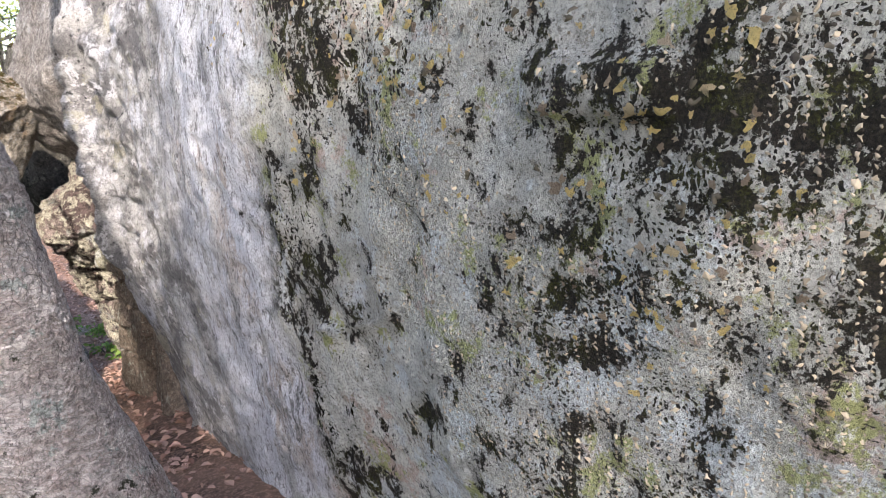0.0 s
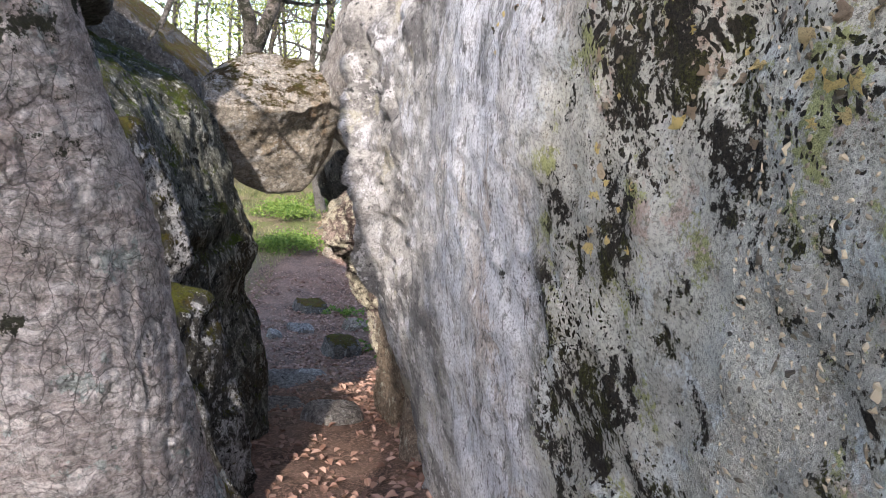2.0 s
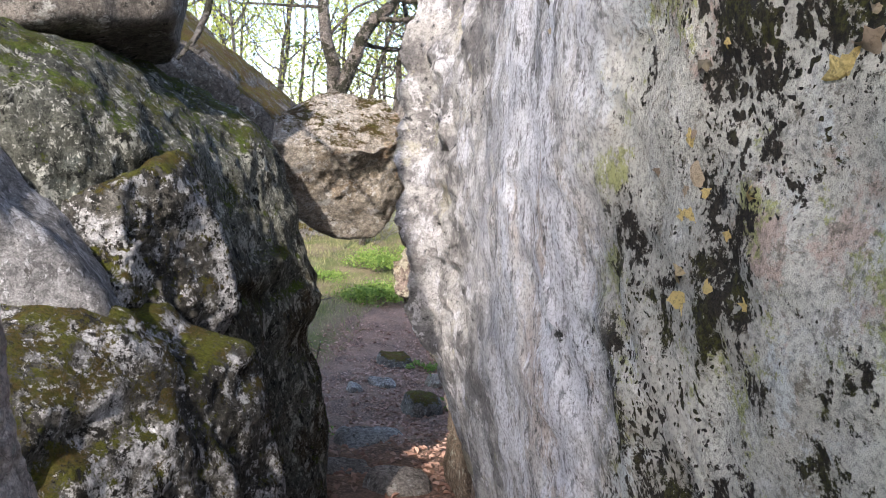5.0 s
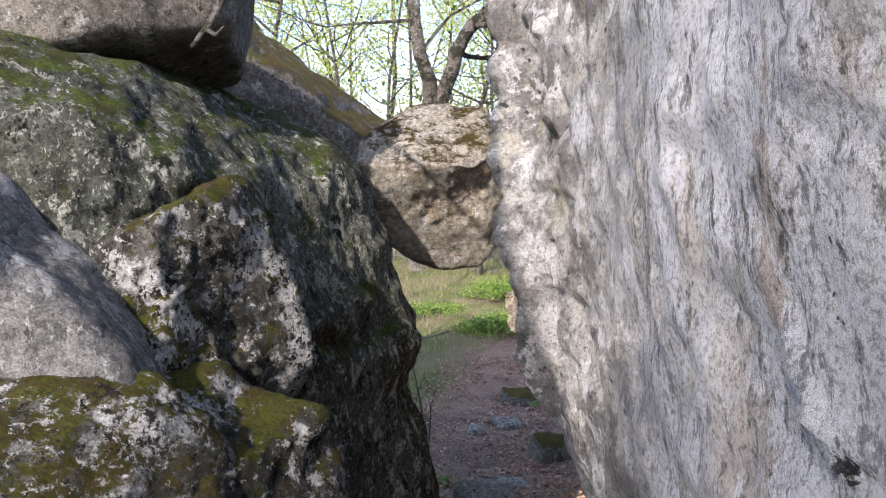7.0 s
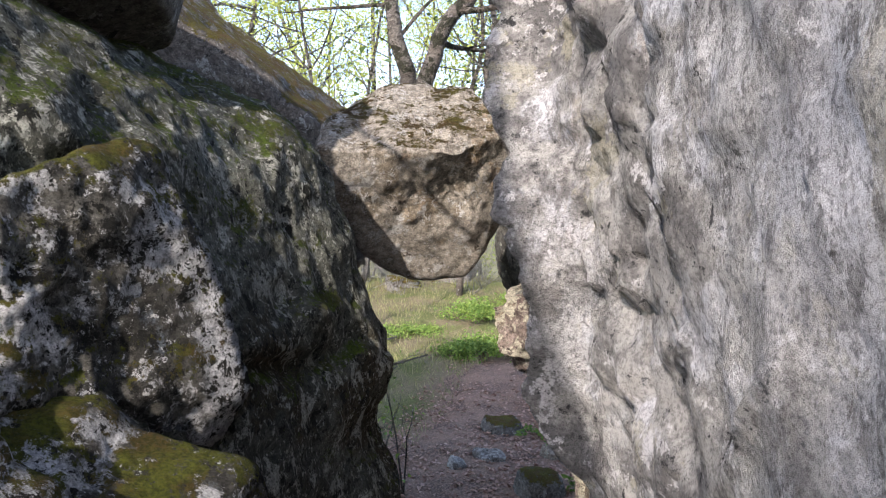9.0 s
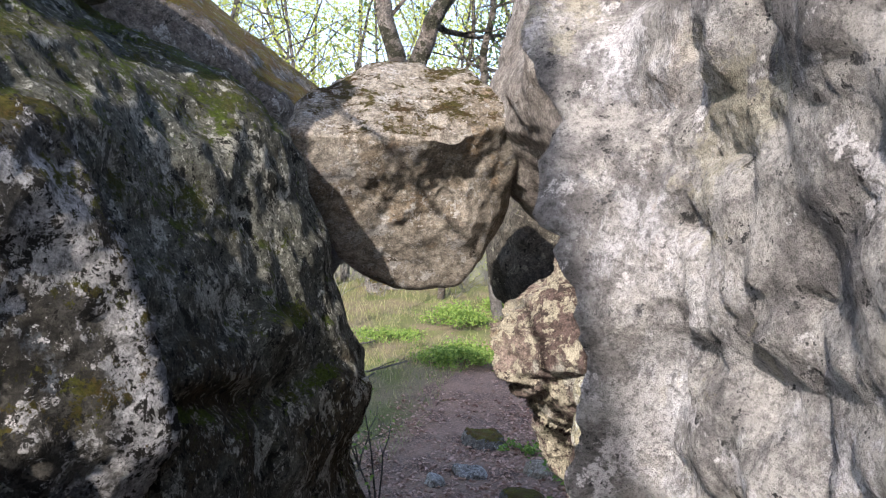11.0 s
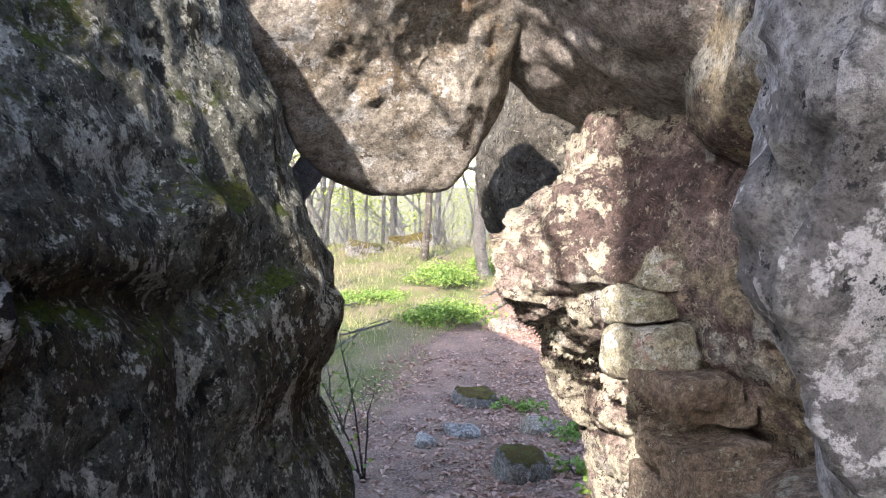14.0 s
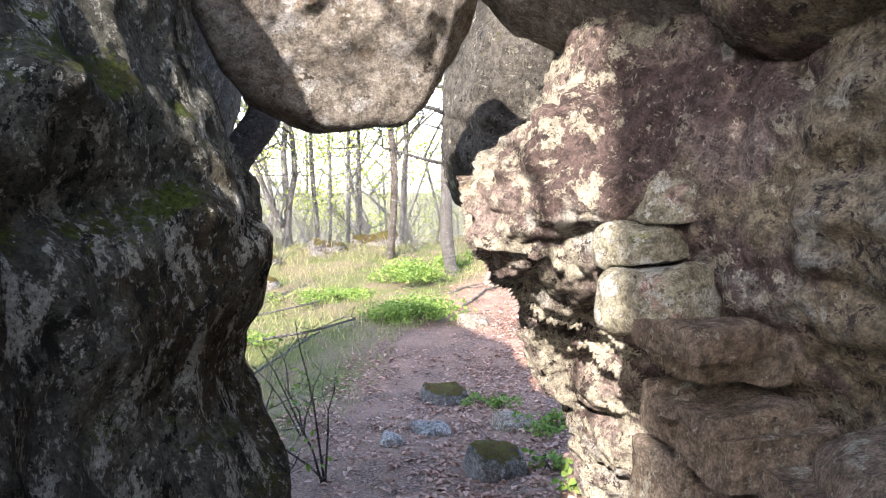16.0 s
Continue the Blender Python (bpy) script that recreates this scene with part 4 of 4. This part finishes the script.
# ---- undergrowth ----
def path_x(y):
    return 1.15 + 4.4 * smooth(8.0, 20.0, np.asarray(y, float))


def scatter(n, x0, x1, y0, y1, seed):
    g = np.random.default_rng(seed)
    x, y = g.uniform(x0, x1, n), g.uniform(y0, y1, n)
    return x, y, g


def dead_leaves():
    x, y, g = scatter(52000, -1.5, 5.5, 2.5, 17, 61)
    off = x - path_x(y)
    p = np.stack([x, y, 0 * x], 1)
    keep = g.uniform(0, 1, len(x)) < np.clip(0.25 + 0.5 * smooth(0.1, 0.7, off) + 0.45 * vnoise(p, 1.4, 62), 0.03, 1)
    keep &= off > -1.3
    x, y = x[keep], y[keep]
    z = ground_z(x, y) + g.uniform(0.002, 0.014, len(x))
    me = leaf_shapes(np.stack([x, y, z], 1), g.uniform(0.03, 0.075, len(x)), random.Random(5), M_DEAD, "leaf_litter", 0.82, 0.6)
    tagged(new("leaf_litter", me), "dry reddish-brown fallen leaves over the path", "leaves", kind="stuff")


def grass():
    x, y, g = scatter(52000, -5, 5, 7.5, 23, 64)
    off = path_x(y) - x
    p = np.stack([x, y, 0 * x], 1)
    keep = (off > 0.75 + 0.35 * vnoise(p, 1.3, 65)) & (g.uniform(0, 1, len(x)) < 0.45 + 0.6 * vnoise(p, 0.8, 66))
    x, y = x[keep], y[keep]
    n = len(x)
    z = ground_z(x, y)
    h = g.uniform(0.04, 0.16, n)
    a = g.uniform(0, 6.28, n)
    w = 0.006
    bend = g.normal(0, 0.06, (n, 2))
    b0 = np.stack([x - w * np.cos(a), y - w * np.sin(a), z], 1)
    b1 = np.stack([x + w * np.cos(a), y + w * np.sin(a), z], 1)
    tip = np.stack([x + bend[:, 0], y + bend[:, 1], z + h], 1)
    v = np.stack([b0, b1, tip], 1).reshape(-1, 3)
    me = mesh_from("grass", v, [(3 * i, 3 * i + 1, 3 * i + 2) for i in range(n)], M_GRASS, False)
    tagged(new("grass", me), "thin yellow-green spring grass on the slope", "grass", kind="stuff")


dead_leaves()
grass()


def bush(label, x, y, w, h, n, size, seed, material=M_BUSH, name="bush"):
    rng = random.Random(seed)
    thing = tagged(new(name), label, "bush")
    bm, pts, sz = bmesh.new(), [], []
    z = base_z(x, y) - 0.02
    tips = []
    for _ in range(7):
        grow(bm, rng, Vector((x + rng.gauss(0, w * 0.25), y + rng.gauss(0, w * 0.2), z)), Vector((rng.gauss(0, 0.8), rng.gauss(0, 0.8), 0.8)), h * 0.55, 0.008, 2, tips, 3)
    tagged(part("stemwork", bm, M_TWIG, thing), kind="stuff")
    lobes = [(rng.gauss(0, w * 0.4), rng.gauss(0, w * 0.3), h * rng.uniform(0.2, 0.7), rng.uniform(0.25, 0.5)) for _ in range(11)]
    for _ in range(n):
        a, b, c, r = rng.choice(lobes)
        pts.append((x + a + rng.gauss(0, r * w * 0.35), y + b + rng.gauss(0, r * w * 0.35), z + max(0.02, c + rng.gauss(0, r * h * 0.4))))
        sz.append(size * rng.uniform(0.6, 1.3))
    tagged(part("foliage", leaf_shapes(pts, sz, rng, material, "leaves", 0.3), material, thing), kind="stuff")


bush("bright green low bush beside the path", 1.75, 13.9, 0.95, 0.42, 2600, 0.06, 71)
bush("bright green weeds on the slope", 2.35, 16.1, 1.0, 0.40, 1900, 0.06, 72)
bush("bright green weeds on the slope", 0.6, 15.2, 1.1, 0.25, 1300, 0.05, 73)
bush("green weeds by the square stone", 2.5, 10.6, 0.35, 0.14, 240, 0.05, 74)
bush("green weeds under the brown rock", 2.85, 9.6, 0.5, 0.2, 300, 0.06, 75)
bush("broad green leaves at the foot of the rock", 2.55, 8.55, 0.28, 0.2, 60, 0.08, 76)
bush("broad green leaves at the foot of the rock", 2.5, 7.95, 0.22, 0.16, 40, 0.08, 77)
bush("small green weeds at the rock's foot", 0.75, 7.6, 0.3, 0.16, 120, 0.05, 78)
bush("green weeds in the grass", -0.3, 13.0, 0.9, 0.25, 800, 0.05, 79)
bush("green weeds in the grass", 3.3, 17.8, 0.9, 0.35, 900, 0.06, 80)


def sapling(label, x, y, tops, seed, leaf=10):
    rng = random.Random(seed)
    thing = tagged(new("sapling"), label, "sapling")
    z = base_z(x, y) - 0.03
    bm, tips = bmesh.new(), []
    for a, b, h in tops:
        pts = [Vector((x, y, z)) + Vector((a * t + rng.gauss(0, 0.015), b * t, h * t ** 0.8)) for t in (0, 0.2, 0.4, 0.6, 0.8, 1)]
        tube(bm, pts, [0.011, 0.009, 0.008, 0.006, 0.005, 0.003], 5)
        for i in (2, 3, 4):
            grow(bm, rng, pts[i], Vector((rng.gauss(0, 1), rng.gauss(0, 0.6), 0.5)), 0.28, 0.004, 1, tips, 3)
    tagged(part("stemwork", bm, M_TWIG, thing), kind="stuff")
    tagged(part("foliage", leaves_mesh("leaves", tips[::3], rng, 1, 0.1, 0.05, M_BUSH), M_BUSH, thing), kind="stuff")


sapling("thin leafless sapling with a few new leaves", 0.75, 8.7, [(-0.45, 0, 1.1), (-0.2, 0.1, 1.3), (0.1, 0, 0.9), (-0.6, 0, 0.6)], 81)
sapling("thin leafless sapling with a few new leaves", 0.55, 9.8, [(-0.2, 0, 0.9), (0.2, 0.1, 0.7), (-0.5, 0, 0.8)], 82)
sapling("thin leafless sapling with a few new leaves", 0.35, 7.7, [(0.25, 0, 0.5), (0.1, 0.1, 0.9)], 83)


def fallen_branch(label, pts, r, seed, material=M_PALEBARK):
    rng = random.Random(seed)
    thing = tagged(new("fallen_branch"), label, "branch")
    bm, tips = bmesh.new(), []
    c = [Vector((x, y, base_z(x, y) + h)) for x, y, h in pts]
    tube(bm, c, [r * (1 - 0.6 * i / len(c)) for i in range(len(c))], 7, 0.1, rng)
    for p in c[1:]:
        grow(bm, rng, p, Vector((rng.gauss(0, 1), rng.gauss(0, 1), 0.25)), 0.4, r * 0.4, 1, tips, 4)
    part("stick", bm, material, thing)


fallen_branch("bleached fallen branch in the grass", [(-0.6, 12.3, 0.05), (0.0, 12.6, 0.12), (0.6, 12.8, 0.10), (1.2, 13.2, 0.16)], 0.022, 91)
fallen_branch("bleached fallen branch in the grass", [(-0.3, 11.4, 0.05), (0.2, 11.9, 0.15), (0.7, 12.5, 0.2)], 0.018, 92)
fallen_branch("bleached fallen branch in the grass", [(-1.0, 14.4, 0.05), (-0.2, 14.2, 0.12), (0.7, 14.6, 0.15)], 0.022, 93)
fallen_branch("exposed pale root across the path", [(3.0, 14.6, 0.0), (3.3, 14.9, 0.03), (3.6, 15.3, 0.02), (4.0, 15.4, 0.0)], 0.03, 94)
fallen_branch("exposed pale root across the path", [(2.9, 15.2, 0.0), (3.2, 15.5, 0.03), (3.7, 15.7, 0.0)], 0.025, 95)


# the dead twig that hangs over the left boulder
def hanging_twig():
    thing = tagged(new("dead_twig"), "bare forked dead twig hanging over the rock", "twig")
    bm = bmesh.new()
    tube(bm, [Vector(p) for p in ((-0.5, 4.3, 2.62), (-0.35, 3.7, 2.60), (0.05, 3.35, 2.30), (0.20, 3.3, 2.0), (0.18, 3.28, 1.84), (0.15, 3.25, 1.75), (0.10, 3.22, 1.67))], [0.014, 0.014, 0.013, 0.012, 0.012, 0.010, 0.006], 8)
    tube(bm, [Vector(p) for p in ((0.155, 3.25, 1.76), (0.14, 3.22, 1.71), (0.165, 3.2, 1.695), (0.185, 3.2, 1.715))], [0.008, 0.007, 0.006, 0.004], 6)
    part("twig", bm, M_PALEBARK, thing)


hanging_twig()


# ---- rock tripe on the grey wall ----
def flake_mesh(seed, material, name="lichen_flake"):
    """A curled leathery disc with a torn, ruffled rim."""
    rng = random.Random(seed)
    n, v, f = 19, [(0, 0, 0)], []
    curl, lobes = rng.uniform(0.25, 0.8), rng.choice((2, 3, 4))
    tear = [1 + rng.uniform(-0.42, 0.25) for _ in range(n)]
    for ring, rr in enumerate((0.4, 0.75, 1.0)):
        for k in range(n):
            w = 2 * math.pi * k / n
            r = rr * (1 + (tear[k] - 1) * rr)
            ruffle = 0.32 * rr ** 2 * math.sin(lobes * w + seed) + 0.16 * rr ** 3 * rng.uniform(-1, 1)
            v.append((r * math.cos(w), r * math.sin(w), curl * rr ** 2 * 0.7 + ruffle))
    for k in range(n):
        e = (k + 1) % n
        f.append((0, 1 + k, 1 + e))
        for a in (1, 1 + n):
            f.append((a + k, a + n + k, a + n + e, a + e))
    return mesh_from(name, v, f, material, True)


def rock_tripe():
    co, no = coords_of(wall_mesh), normals_of(wall_mesh)
    front = (co[:, 0] < 1.35) & (co[:, 1] > -1.3) & (co[:, 1] < 2.4)
    co, no = co[front], no[front]
    tan = [flake_mesh(s, M_TRIPE) for s in range(6)]
    dark = [flake_mesh(s, M_TRIPE_DARK, "dark_lichen_flake") for s in range(20, 24)]
    rng = random.Random(8)
    spots = [(0.95, 1.62, 0.08, 0.11, 32), (0.78, 1.48, 0.08, 0.15, 24), (0.22, 1.48, 0.10, 0.16, 68), (0.25, 1.14, 0.14, 0.10, 30), (0.16, 1.75, 0.12, 0.07, 22), (0.55, 1.75, 0.10, 0.06, 16), (0.45, 1.3, 0.10, 0.12, 20), (1.13, 1.66, 0.09, 0.07, 32), (1.42, 1.70, 0.05, 0.07, 12), (1.50, 1.40, 0.04, 0.10, 16), (1.97, 1.73, 0.03, 0.05, 5), (0.8, 1.85, 0.2, 0.1, 12), (1.75, 1.75, 0.05, 0.04, 5)]
    for cy, cz, sy, sz, n in spots:
        for k in range(n):
            y, z = rng.gauss(cy, sy), rng.gauss(cz, sz)
            i = int(np.argmin((co[:, 1] - y) ** 2 + (co[:, 2] - z) ** 2))
            black = rng.random() < 0.22
            s = rng.choice((0.007, 0.009, 0.012, 0.015, 0.020)) * rng.uniform(0.85, 1.15) * (0.8 if black else 1)
            q = Vector(no[i]).to_track_quat("Z", "Y").to_matrix().to_4x4()
            ob = part("lichen_flake", rng.choice(dark if black else tan), None, wall_rock)
            ob.matrix_basis = Matrix.Translation(Vector(co[i]) - Vector(no[i]) * 0.002) @ q @ pose(0, 0, 0, rng.uniform(-35, 35), rng.uniform(-35, 35), rng.uniform(0, 360)) @ Matrix.Diagonal((s, s * rng.uniform(0.7, 1.1), s * rng.uniform(0.9, 1.5), 1))


rock_tripe()


def crust():
    """The countless small curled scales between the larger flakes."""
    co, no = coords_of(wall_mesh), normals_of(wall_mesh)
    front = (co[:, 0] < 1.3) & (co[:, 1] > -0.6) & (co[:, 1] < 1.15) & (co[:, 2] > 0.5) & (co[:, 2] < 2.1)
    co, no = co[front], no[front]
    g = np.random.default_rng(17)
    want = np.clip(0.25 + 0.9 * fbm(co, 1.7, 3, 91) + 0.5 * smooth(0.9, 0.2, co[:, 1]), 0, 1)
    pick = g.choice(len(co), 5200, replace=False, p=want / want.sum())
    s = g.uniform(0.005, 0.014, len(pick))
    n = no[pick]
    a = np.cross(n, g.normal(size=n.shape))
    a /= np.linalg.norm(a, axis=1)[:, None]
    b = np.cross(n, a)
    v, f = [], []
    for k in range(len(pick)):
        o = len(v)
        v.append(co[pick[k]] - n[k] * 0.002)
        for q in range(7):
            w = 6.283 * q / 7
            r = s[k] * g.uniform(0.6, 1.15)
            v.append(co[pick[k]] + (a[k] * math.cos(w) + b[k] * math.sin(w)) * r + n[k] * s[k] * g.uniform(0.0, 0.75))
        f += [(o, o + 1 + q, o + 1 + (q + 1) % 7) for q in range(7)]
    ob = part("lichen_scales", mesh_from("lichen_scales", v, f, M_SCALE, False), M_SCALE, wall_rock)
    tagged(ob, kind="stuff")


crust()
